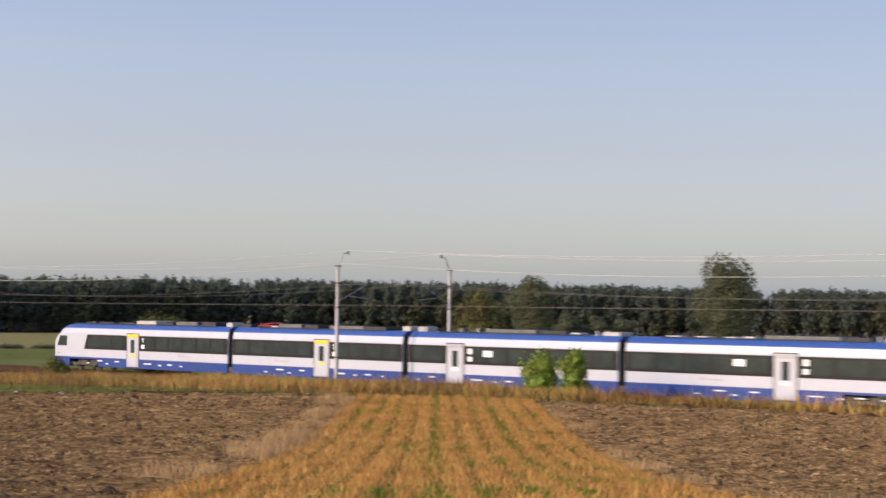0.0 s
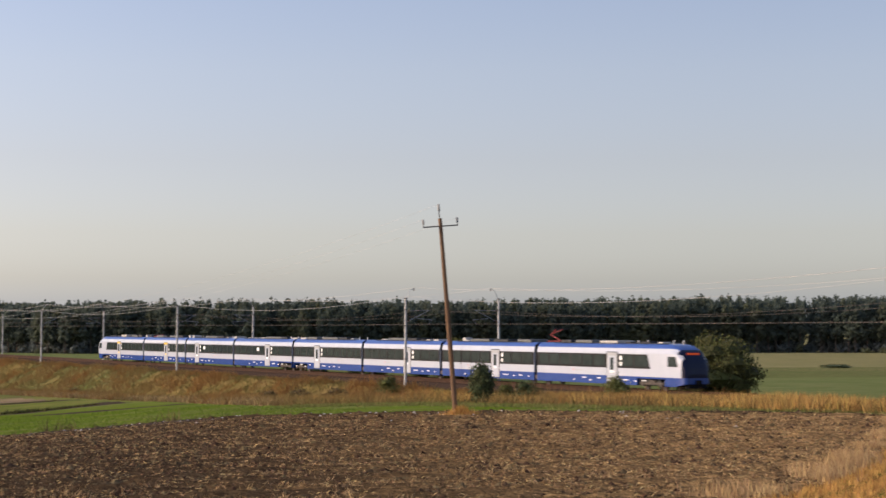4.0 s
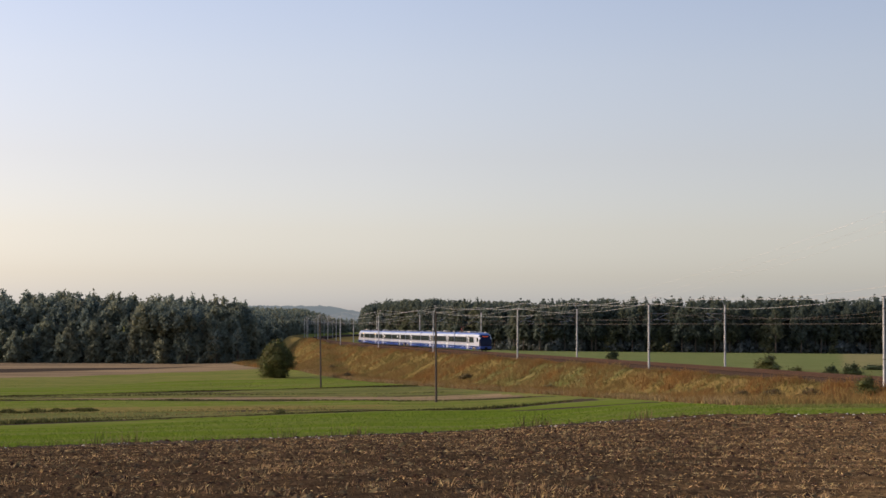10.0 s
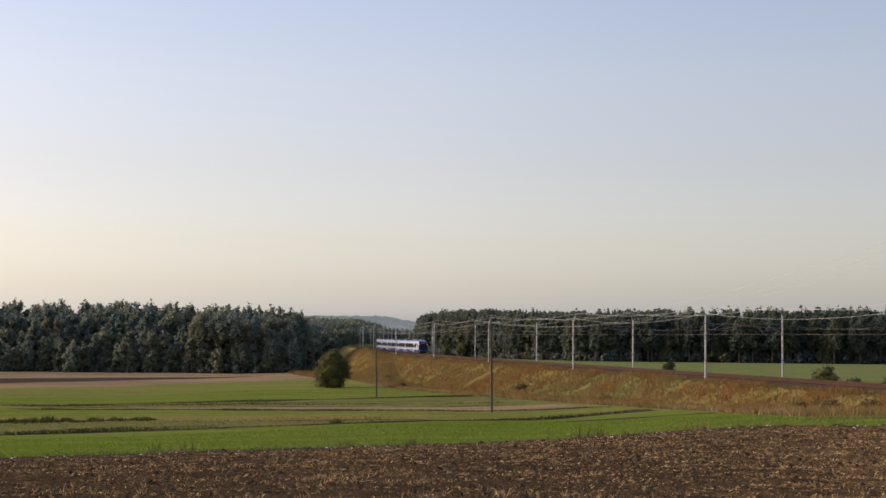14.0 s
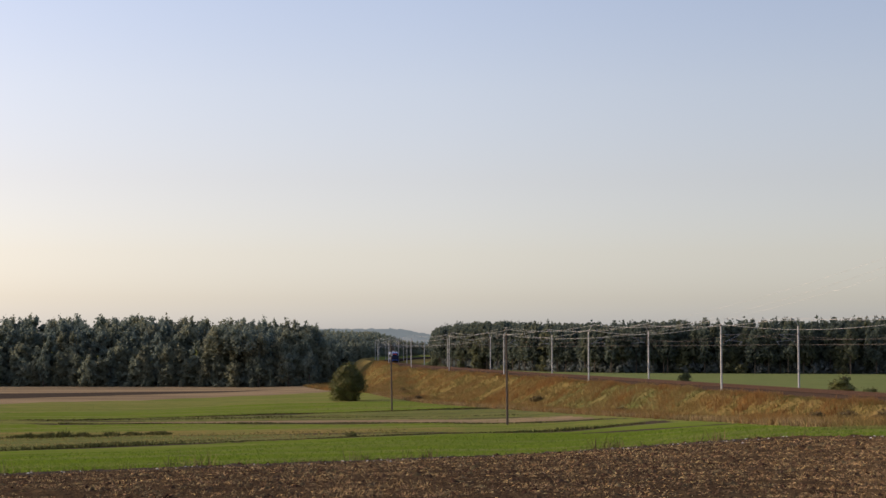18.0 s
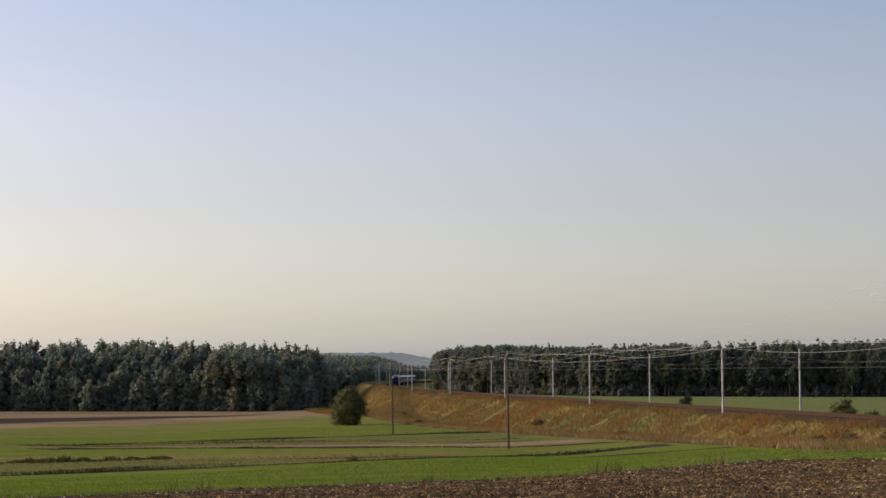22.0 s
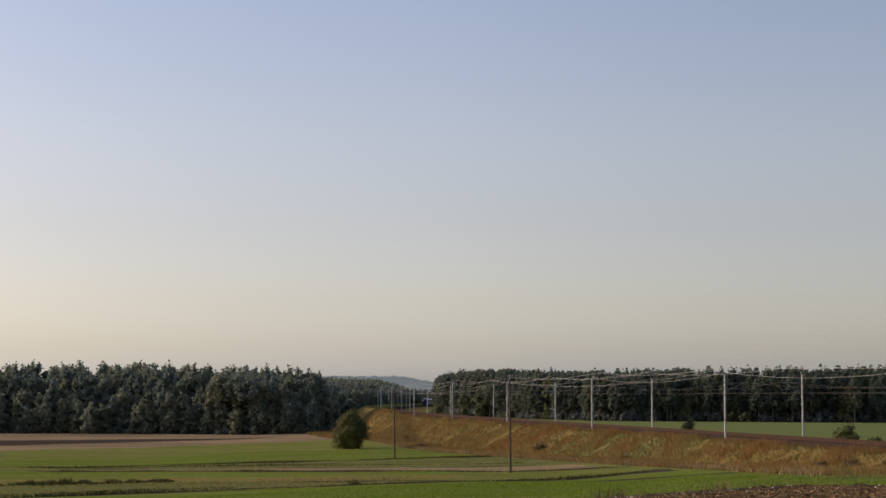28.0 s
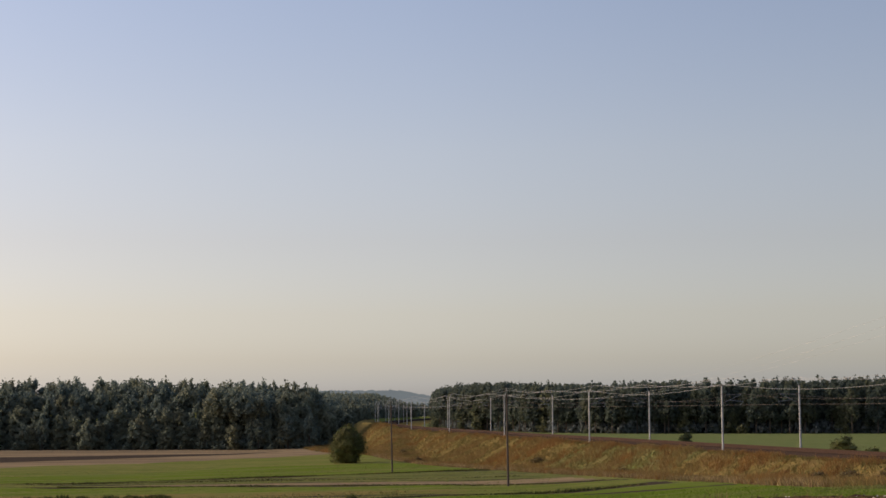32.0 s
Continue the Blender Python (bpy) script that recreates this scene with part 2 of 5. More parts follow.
# ---- the ground: one sheet with fields on it ----
def ground_material():
    m = bpy.data.materials.new("fields")
    m.use_nodes = True
    n, l = m.node_tree.nodes, m.node_tree.links
    b = n["Principled BSDF"]
    b.inputs["Roughness"].default_value = 0.95
    b.inputs["Specular IOR Level"].default_value = 0.0
    tex = n.new("ShaderNodeTexCoord")

    def noise_of(scale, detail=5, lo=0.35, hi=0.65, stretch=(1, 1, 1), rot=0.0):
        mp = n.new("ShaderNodeMapping")
        mp.inputs["Scale"].default_value = stretch
        mp.inputs["Rotation"].default_value[2] = rot
        l.new(tex.outputs["Object"], mp.inputs["Vector"])
        a = n.new("ShaderNodeTexNoise")
        a.inputs["Scale"].default_value, a.inputs["Detail"].default_value = scale, detail
        a.inputs["Roughness"].default_value = 0.7
        l.new(mp.outputs[0], a.inputs["Vector"])
        r = n.new("ShaderNodeMapRange")
        r.inputs[1].default_value, r.inputs[2].default_value = lo, hi
        l.new(a.outputs["Fac"], r.inputs[0])
        return r.outputs[0]

    def mix(fac, a, c):
        mx = n.new("ShaderNodeMix")
        mx.data_type = "RGBA"
        for key, val in (("Factor", fac), ("A", a), ("B", c)):
            if isinstance(val, tuple):
                mx.inputs[key].default_value = (*val, 1)
            elif isinstance(val, float):
                mx.inputs[key].default_value = val
            else:
                l.new(val, mx.inputs[key])
        return mx.outputs["Result"]

    def mask(name, jitter, lo=0.4, hi=0.6):
        at = n.new("ShaderNodeAttribute")
        at.attribute_name = name
        ad = n.new("ShaderNodeMath")
        ad.operation = "ADD"
        l.new(at.outputs["Fac"], ad.inputs[0])
        j = n.new("ShaderNodeMapRange")
        j.inputs[3].default_value, j.inputs[4].default_value = -0.3, 0.3
        l.new(jitter, j.inputs[0])
        l.new(j.outputs[0], ad.inputs[1])
        r = n.new("ShaderNodeMapRange")
        r.inputs[1].default_value, r.inputs[2].default_value = lo, hi
        l.new(ad.outputs[0], r.inputs[0])
        return r.outputs[0]

    fine, mid, big = noise_of(9.0), noise_of(1.1), noise_of(0.09, 4)
    jit = noise_of(0.8, 4, 0.25, 0.75)
    base = mix(big, (0.15, 0.175, 0.06), (0.185, 0.195, 0.075))            # meadow
    base = mix(noise_of(0.25, 5, 0.45, 0.7, (1, 3, 1)), base, (0.12, 0.14, 0.04))
    dry = mix(big, (0.245, 0.16, 0.065), (0.195, 0.145, 0.056))             # dry grass
    dry = mix(mid, dry, (0.16, 0.12, 0.035))
    green = mix(mid, (0.102, 0.158, 0.012), (0.132, 0.18, 0.018))
    green = mix(noise_of(0.06, 6, 0.42, 0.66, (0.35, 3, 1)), green, (0.19, 0.19, 0.06))           # young crop
    green = mix(noise_of(0.3, 5, 0.48, 0.72, (0.25, 2.5, 1)), green, (0.10, 0.125, 0.03))
    soil = mix(mid, (0.085, 0.055, 0.031), (0.128, 0.084, 0.045))         # ploughed soil
    soil = mix(noise_of(0.7, 5, 0.5, 0.75, (0.6, 1.6, 1)), soil, (0.040, 0.026, 0.016))
    soil = mix(fine, soil, (0.036, 0.023, 0.014))
    straw = mix(noise_of(0.5, 5, 0.3, 0.7, (6, 0.5, 1), STUB_TURN), (0.50, 0.28, 0.085), (0.31, 0.165, 0.044))
    mp = n.new("ShaderNodeMapping")
    mp.inputs["Rotation"].default_value[2] = STUB_TURN
    l.new(tex.outputs["Object"], mp.inputs["Vector"])
    wv = n.new("ShaderNodeTexWave")
    wv.inputs["Scale"].default_value, wv.inputs["Distortion"].default_value = 0.349, 1.6
    wv.inputs["Detail"].default_value, wv.inputs["Detail Scale"].default_value = 3.0, 1.5
    l.new(mp.outputs[0], wv.inputs["Vector"])
    gaps = n.new("ShaderNodeMapRange")
    gaps.inputs[1].default_value, gaps.inputs[2].default_value = 0.55, 0.1
    l.new(wv.outputs["Fac"], gaps.inputs[0])
    low = mix(noise_of(0.35, 4, 0.45, 0.6, (3, 0.25, 1), STUB_TURN), (0.24, 0.13, 0.04), (0.12, 0.13, 0.028))
    straw = mix(gaps.outputs[0], straw, low)
    dark = mix(mid, (0.05, 0.04, 0.03), (0.085, 0.062, 0.045))
    litter = mix(noise_of(2.2, 6, 0.4, 0.62, (0.7, 2.0, 1)), (0.205, 0.125, 0.057), (0.56, 0.335, 0.135))
    litter = mix(noise_of(1.3, 5, 0.5, 0.68, (0.6, 2.2, 1)), litter, (0.088, 0.055, 0.03))
    litter = mix(noise_of(6.0, 4, 0.48, 0.66), litter, (0.055, 0.036, 0.021))
    brown = mix(mid, (0.21, 0.15, 0.09), (0.165, 0.118, 0.072))
    brown = mix(noise_of(0.05, 6, 0.42, 0.62, (0.3, 3, 1)), brown, (0.33, 0.235, 0.13))            # harvested strips
    pasture = mix(noise_of(0.07, 6, 0.35, 0.65, (0.3, 2.2, 1)), (0.145, 0.17, 0.033), (0.235, 0.205, 0.072))
    pasture = mix(noise_of(0.5, 5, 0.45, 0.75, (0.5, 2, 1)), pasture, (0.09, 0.115, 0.03))
    rough = mix(noise_of(0.12, 6, 0.4, 0.62, (0.35, 2.4, 1)), (0.29, 0.19, 0.075), (0.14, 0.15, 0.035))
    rough = mix(noise_of(0.9, 5, 0.5, 0.7, (0.4, 2, 1)), rough, (0.085, 0.085, 0.035))
    grey = mix(noise_of(0.15, 6, 0.4, 0.62, (0.3, 2.6, 1)), (0.115, 0.135, 0.038), (0.185, 0.165, 0.065))
    grey = mix(noise_of(0.8, 5, 0.48, 0.68, (0.3, 2.2, 1)), grey, (0.075, 0.08, 0.04))
    hay = mix(big, (0.225, 0.2, 0.085), (0.27, 0.225, 0.105))
    hay = mix(noise_of(0.3, 5, 0.45, 0.7, (0.4, 3, 1)), hay, (0.17, 0.165, 0.06))
    ballast = mix(fine, (0.042, 0.028, 0.021), (0.062, 0.041, 0.031))
    c = base
    for name, col in (("hay", hay), ("pasture", pasture), ("dry", dry), ("rough", rough), ("grey", grey), ("green", green), ("brown", brown), ("soil", soil), ("litter", litter), ("stubble", straw), ("dark", dark), ("ballast", ballast)):
        c = mix(mask(name, jit, *((0.1, 1.0) if name == "litter" else (0.4, 0.6))), c, col)
    l.new(c, b.inputs["Base Color"])
    bp = n.new("ShaderNodeBump")
    bp.inputs["Strength"].default_value, bp.inputs["Distance"].default_value = 0.8, 0.12
    l.new(noise_of(4.0, 6, 0.2, 0.8), bp.inputs["Height"])
    l.new(bp.outputs[0], b.inputs["Normal"])
    return m


STUB_TURN = radians(38)


def plough_edge(x):
    """How far out (y) the ploughed land reaches."""
    return np.interp(x, [-120, -25, -7, 9, 22, 27, 31, 38, 50, 58, 64, 66, 90, 140], [70, 90, 108, 117, 113, 99, 95, 90, 82.5, 72, 56, 48, 10, -60])


def stub_across(x, y):
    """Metres across the stubble strip, which runs out from beside the camera."""
    return x * math.cos(radians(38)) - y * math.sin(radians(38))


def axis(parts):
    out = [parts[0][0]]
    for a, b, st in parts:
        k = max(1, int(round((b - a) / st)))
        out += list(a + (b - a) * (np.arange(1, k + 1) / k))
    return np.array(out)


def land_masks(x, y, s, d, z):
    pe = y - plough_edge(x)
    out = {}
    soil = smooth(0.9, -0.9, pe) * smooth(8, 11, d)
    e = stub_across(x, y)
    stub = smooth(-4.8, -4.0, e) * smooth(5.7, 5.0, e) * smooth(12, 14, d)
    # the bank below the railway, and the rough grass beside it
    toe = np.interp(s, [-100, 0, 25, 60, 112, 166, 281, 330, 380, 450], [11, 12, 24, 30, 20, 21, 25, 27, 30, 36])
    dry = smooth(1.2, -1.2, d - toe) * (d > 0)
    dry = np.where(s > 720, 0, dry)
    out["dry"] = np.maximum(dry, smooth(-16, -10, d) * (d < 0))
    # strips of crop on the valley floor
    xc = np.clip(x, -120, 40)
    wob = 1.2 * np.sin(x * 0.19) + 0.8 * np.sin(x * 0.47 + 1.0)
    edge_a, edge_b = 180.5 + 0.48 * xc, np.maximum(184.7 - 0.43 * xc, 180.5 + 0.48 * xc)
    near = smooth(1.0, -1.0, y - edge_a + 2.0) * (pe > -2) * (1 - 0.35 * smooth(30, 44, x))
    mid = smooth(284, 286, y - 0.1 * x) * smooth(398, 390, y - np.clip(x, -200, -37) + wob)
    belt = smooth(-2, 2, y - (207 - 0.35 * xc)) * smooth(1.5, -1.5, y - (224.5 - 0.58 * xc))
    out["green"] = np.clip(near + 0.62 * mid + 0.56 * belt * smooth(24, 6, x), 0, 1) * (1 - out["dry"]) * (d > 0)
    out["pasture"] = (d > 0) * smooth(140, 150, y)
    out["rough"] = smooth(-1.5, 1.5, y - edge_b) * smooth(2.5, -2.5, y - (208 - 0.35 * xc)) * smooth(12, -4, x) * (0.62 + 0.12 * np.sin(x * 0.3))
    out["grey"] = smooth(-1, 1, y - edge_a) * smooth(1, -1, y - edge_b) * 0.62 + smooth(-1, 1, y - (238 - 0.45 * xc)) * smooth(1, -1, y - 281 - 0.1 * xc) * 0.55
    br = smooth(225, 227, y + 0.58 * x) * smooth(240, 236, y + 0.45 * x) * smooth(-75, -30, x)
    w = np.clip((-x - 49) / 61, 0, 1.6) * 27
    mid_y = 493 - (-x - 49) * 0.87
    far_edge = 486 + 1.14 * np.clip(x, -200, 0)
    out["brown"] = np.clip(br + smooth(-6, 6, y - far_edge - 3 * wob), 0, 1) * (d > 24) * (y < 700)
    # dark soil lines that paint the shade on the steps between strips
    furrow = np.zeros_like(x)
    for c, k, hw in ((0.48, 180.5, 3.0), (-0.58, 223.5, 2.4), (0.1, 282.5, 3.0), (-0.45, 241, 1.4), (-0.43, 185.5, 2.2), (-0.2, 262, 1.2)):
        hw = hw * (0.75 + 0.4 * np.sin(x * 0.13 + k) + 0.25 * np.sin(x * 0.41 + 2 * k))
        furrow = np.maximum(furrow, smooth(hw + 0.9, hw - 0.5, np.abs(y - k - c * xc + 0.4 * wob)))
    on = (d > 22) * (pe > 2) * (x < 60)
    soil = np.maximum(soil, furrow * (0.66 + 0.2 * np.sin(x * 0.21 + y * 0.05)) * on)
    out["dark"] = np.maximum(smooth(3, -1, np.abs(y - mid_y) - w) * (x < -45) * (y > 380), furrow * (0.6 + 0.25 * np.sin(x * 0.21 + y * 0.05)) * on)
    out["soil"] = soil
    out["stubble"] = stub
    out["dark"] = np.maximum(out["dark"], smooth(-15, -7, pe) * smooth(-0.5, -1.5, pe) * smooth(30, 14, x) * soil * 0.9 * (y < 125))
    # straw litter on the ploughed land, thicker away from its head
    out["litter"] = smooth(2, 38, np.degrees(np.arctan2(x, np.maximum(y, 1)))) * 0.95 * smooth(-0.8, -3, pe) * soil
    rr = np.hypot(x, y)
    out["hay"] = (d < 0) * smooth(304, 310, rr + 4 * np.sin(x * 0.05)) * smooth(15.5, 17, np.degrees(np.arctan2(x, np.maximum(y, 1))))
    out["ballast"] = smooth(6.5, 6.1, d) * smooth(-3.0, -2.6, d)
    return out


def build_ground():
    gx = axis([(-3200, -400, 200), (-400, -120, 14), (-120, -40, 2.5), (-40, 110, 0.95), (110, 200, 3), (200, 640, 20), (640, 3200, 200)])
    gy = axis([(-2500, -200, 230), (-200, 0, 12), (0, 16, 2), (16, 62, 0.3), (62, 125, 0.45), (125, 300, 0.9), (300, 420, 1.6), (420, 540, 3), (540, 760, 8), (760, 1600, 30), (1600, 4200, 260)])
    X, Y = np.meshgrid(gx, gy)
    x, y = X.ravel(), Y.ravel()
    s, d = along(x, y)
    z = height(x, y, s, d)
    mk = land_masks(x, y, s, d, z)
    rough = np.array([noise.noise((a * 0.8, b * 0.8, 0.0)) + 0.7 * noise.noise((a * 2.1, b * 2.1, 4.0)) if m > 0.02 else 0.0
                      for a, b, m in zip(x, y, mk["soil"] + mk["stubble"] + mk["dry"])])
    plough = mk["soil"] * (y < 125) * (1 - mk["stubble"])
    furrows = np.sin(2 * math.pi * (y + 0.12 * x + 0.25 * rough) / 0.95)
    rows = -np.cos(2 * math.pi * stub_across(x, y) / 0.9)
    z = z + (rough * (0.13 * plough + 0.16 * mk["dry"]) + 0.065 * furrows * plough + 0.05 * rows * mk["stubble"]) * (mk["ballast"] < 0.5)
    nx, ny = len(gx), len(gy)
    i = np.arange(nx * ny).reshape(ny, nx)
    f = np.stack([i[:-1, :-1], i[:-1, 1:], i[1:, 1:], i[1:, :-1]], -1).reshape(-1, 4)
    me = mesh_of("ground", np.stack([x, y, z], -1), f, [ground_material()], True)
    for k, v in mk.items():
        a = me.attributes.new(k, "FLOAT", "POINT")
        a.data.foreach_set("value", v.astype(np.float32))
    return tagged(new("ground", me), "farmland of ploughed soil, green crop strips and dry grass banks", "ground", kind="structure")


build_ground()


# ---- the railway ----
rail_steel = mat("rail_steel", (0.05, 0.027, 0.018), 0.8, 0.1, (0.068, 0.04, 0.027), 2.0, spec=0.1)
sleeper_mat = mat("sleeper_concrete", (0.06, 0.042, 0.032), 0.9, 0, (0.045, 0.031, 0.024), 3.0, island=0.2, spec=0.0)
stone_mat = mat("ballast_stone", (0.05, 0.033, 0.025), 0.9, 0, (0.036, 0.025, 0.02), 6.0, island=0.35, spec=0.0)
concrete = mat("mast_concrete", (0.43, 0.425, 0.41), 0.85, 0, (0.34, 0.335, 0.32), 1.5, bump=0.2, stretch=(1, 1, 0.2))
galv = mat("galvanised_steel", (0.45, 0.46, 0.47), 0.45, 0.8, (0.36, 0.37, 0.38), 4.0)
dark_steel = mat("dark_steel", (0.05, 0.05, 0.055), 0.55, 0.4, (0.08, 0.075, 0.07), 5.0)
insulator_mat = mat("brown_porcelain", (0.10, 0.055, 0.035), 0.25)
glass_white = mat("pale_porcelain", (0.55, 0.55, 0.52), 0.3)
alu_wire = mat("bright_aluminium_wire", (0.52, 0.51, 0.49), 0.6, 0.0, (0.46, 0.45, 0.44), 0.3)
wire_mat = mat("bright_wire", (0.45, 0.44, 0.42), 0.5, 0.1, (0.38, 0.37, 0.35), 0.3)
copper = mat("copper_wire", (0.16, 0.13, 0.11), 0.6, 0.3, (0.12, 0.10, 0.09), 0.3)


def sweep(profile, ss, d, z0=0.0, closed=True):
    """A profile of (across, up) pairs carried along the line."""
    ss = np.asarray(ss, float)
    p = np.asarray(profile, float)
    v = []
    for q in p:
        x, y, _ = line(ss, d + q[0])
        v.append(np.stack([x, y, np.full_like(x, z0 + q[1])], -1))
    v = np.stack(v, 1)
    n, k = len(ss), len(p)
    i = np.arange(n * k).reshape(n, k)
    j = np.roll(i, -1, 1) if closed else i[:, 1:]
    a = i if closed else i[:, :-1]
    f = np.stack([a[:-1], a[1:], j[1:], j[:-1]], -1).reshape(-1, 4)
    return v.reshape(-1, 3), f


SS = np.concatenate([np.arange(-180, 300, 8.0), np.arange(300, 1200, 12.0)])
RAIL = [(-0.035, 0), (0.035, 0), (0.035, -0.04), (0.01, -0.05), (0.01, -0.14), (0.07, -0.16), (0.07, -0.172), (-0.07, -0.172), (-0.07, -0.16), (-0.01, -0.14), (-0.01, -0.05), (-0.035, -0.04)]
for d in (0.0, 4.0):
    tr = empty("railway_track")
    tagged(tr, "railway track of rusty steel rails on a ballast bed", "track", "tracks of the line", "structure")
    for g in (-0.7525, 0.7525):
        part("rail", mesh_of("rail", *sweep(RAIL, SS, d + g), [rail_steel]), None, tr)
    v, f = sweep([(-1.75, -0.16), (1.75, -0.16), (2.6, -0.78), (-2.6, -0.78)], SS, d)
    part("ballast_bed", mesh_of("ballast_bed", v, f, [stone_mat]), None, tr, "reddish brown crushed stone")
    pc = Pieces()
    for s in np.arange(-100, 430, 0.62):
        x, y, a = line(s, d)
        c, sn = math.cos(a), math.sin(a)
        q = np.array([[u * 0.13, w * 1.28, z] for z in (-0.20, -0.135) for u, w in ((-1, -1), (1, -1), (1, 1), (-1, 1))])
        pc.add(np.stack([x + q[:, 0] * c - q[:, 1] * sn, y + q[:, 0] * sn + q[:, 1] * c, q[:, 2]], -1),
               [(4, 5, 6, 7), (0, 1, 5, 4), (1, 2, 6, 5), (2, 3, 7, 6), (3, 0, 4, 7)])
    tagged(part("sleepers", pc.mesh("sleepers", [sleeper_mat]), None, tr, "grey concrete sleepers"), kind="stuff")


# ---- overhead line: masts and wires ----
def catenary_mast(reach):
    """A concrete mast; the track lies reach metres to the side (+y)."""
    t = empty("catenary_mast")
    sg = 1 if reach > 0 else -1
    bm = bmesh.new()
    box(bm, 0, 0, 0, 0.25, 0.24, 8.9)
    for v in bm.verts:
        if v.co.z > 0:
            v.co.x *= 0.8
            v.co.y *= 0.8
    bmesh.ops.translate(bm, verts=bm.verts, vec=(0, 0, 3.75))
    bmesh.ops.bevel(bm, geom=[e for e in bm.edges if abs(e.verts[0].co.z - e.verts[1].co.z) > 1], offset=0.04, segments=1, affect="EDGES")
    part("post", bm, concrete, t, "weathered pale concrete post")
    part("cap", box(bmesh.new(), 0, 0, 8.23, 0.34, 0.34, 0.07, bevel=0.015), dark_steel, t, "dark steel cap")
    for z in (7.1, 5.5, 2.2):
        part("clamp_band", box(bmesh.new(), 0, 0, z, 0.31, 0.28, 0.07), dark_steel, t)
    bm = bmesh.new()
    rod(bm, (0, sg * 0.08, 8.2), (0, sg * 0.5, 9.05), 0.035, 0.03)
    rod(bm, (0, sg * 0.5, 9.05), (0, sg * 0.98, 9.2), 0.03, 0.03)
    part("feeder_arm", bm, galv, t, "galvanised feeder arm")
    bm = bmesh.new()
    for k in range(5):
        rod(bm, (0, sg * 0.95, 9.02 + 0.05 * k), (0, sg * 0.95, 9.05 + 0.05 * k), 0.09, 0.05, 8)
    part("insulator", bm, insulator_mat, t, "brown ribbed insulator")
    bm = bmesh.new()
    rod(bm, (0, sg * 0.15, 5.9), (0, reach, 7.05), 0.02)
    rod(bm, (0, sg * 0.15, 7.05), (0, reach, 7.05), 0.016)
    rod(bm, (0, reach * 0.45, 6.25), (0, reach * 1.1, 6.1), 0.022)
    part("cantilever", bm, galv, t, "galvanised tube cantilever")
    bm = bmesh.new()
    rod(bm, (0, reach * 1.1, 6.1), (0, reach * 0.95, 5.62), 0.015)
    part("registration_arm", bm, galv, t)
    for z0, z1 in ((5.9, 6.05), (7.05, 7.05)):
        bm = bmesh.new()
        for k in range(4):
            y0 = sg * (0.22 + 0.07 * k)
            rod(bm, (0, y0, z0 + 0.05 * k * (z0 < 6)), (0, y0 + sg * 0.04, z0 + 0.05 * k * (z0 < 6)), 0.07, 0.04, 8)
        part("insulator", bm, insulator_mat, t, "brown ribbed insulator")
    return tagged(t, "pale concrete catenary mast with steel cantilever beside the railway", "mast", "catenary masts")


NEAR_S = [-114.4, -47.7, 19.0, 86.0, 151.0, 216.8, 284.5, 350.5, 419.5, 486, 552, 619, 686, 752, 819]
FAR_S = [-114.2, -48.4, 17.4, 83.7, 147.4, 212.5, 280.0, 344.5, 410.5, 463, 527, 600, 673, 739, 805]
for d, ss, reach in ((6.7, NEAR_S, -2.7), (-2.75, FAR_S, 2.75)):
    first = None
    for s in ss:
        x, y, a = line(s, d)
        m = pose(float(x), float(y), -0.1, 0, 0, math.degrees(a))
        if first is None:
            first = catenary_mast(reach)
            first.matrix_world = m
        else:
            copy_thing(first, m)


def wire(name, ss, d, z, sag, r, material, label):
    """A wire from mast to mast."""
    pts = []
    for s0, s1 in zip(ss, ss[1:]):
        for k in range(10):
            u = k / 10
            x, y, _ = line(s0 + (s1 - s0) * u, d)
            pts.append((float(x), float(y), z - sag * 4 * u * (1 - u)))
    cu = bpy.data.curves.new(name, "CURVE")
    cu.dimensions, cu.bevel_depth, cu.bevel_resolution = "3D", r, 1
    sp = cu.splines.new("POLY")
    sp.points.add(len(pts) - 1)
    for p, q in zip(sp.points, pts):
        p.co = (*q, 1)
    cu.materials.append(material)
    return tagged(new(name, cu), label, "wire", "wires of the overhead line")


wire("contact_wire", NEAR_S, 4.0, 5.58, 0.05, 0.009, copper, "dark copper contact wire above the near track")
wire("contact_wire", FAR_S, 0.0, 5.58, 0.05, 0.009, copper, "dark copper contact wire above the far track")
wire("messenger_wire", NEAR_S, 4.0, 7.05, 0.95, 0.010, copper, "sagging carrier wire above the near track")
wire("messenger_wire", FAR_S, 0.0, 7.05, 0.95, 0.010, copper, "sagging carrier wire above the far track")
wire("feeder_wire", NEAR_S, 5.75, 9.2, 0.8, 0.019, wire_mat, "bright feeder wire along the mast tops")
wire("feeder_wire", FAR_S, -1.8, 9.2, 0.8, 0.019, wire_mat, "bright feeder wire along the mast tops")
wire("feeder_wire", NEAR_S, 6.55, 8.35, 1.1, 0.016, wire_mat, "bright earth wire below the mast tops")


# ---- the wooden power line in the fields ----
wood = mat("grey_wood", (0.20, 0.115, 0.06), 0.9, 0, (0.11, 0.07, 0.045), 3.0, bump=0.4, stretch=(4, 4, 0.3))
pin_grey = mat("grey_porcelain", (0.14, 0.13, 0.125), 0.35)
# a darker wood for the two poles further out
dark_wood = mat("dark_pole_wood", (0.055, 0.045, 0.04), 0.9, 0, (0.09, 0.07, 0.055), 3.0, bump=0.4, stretch=(4, 4, 0.3))


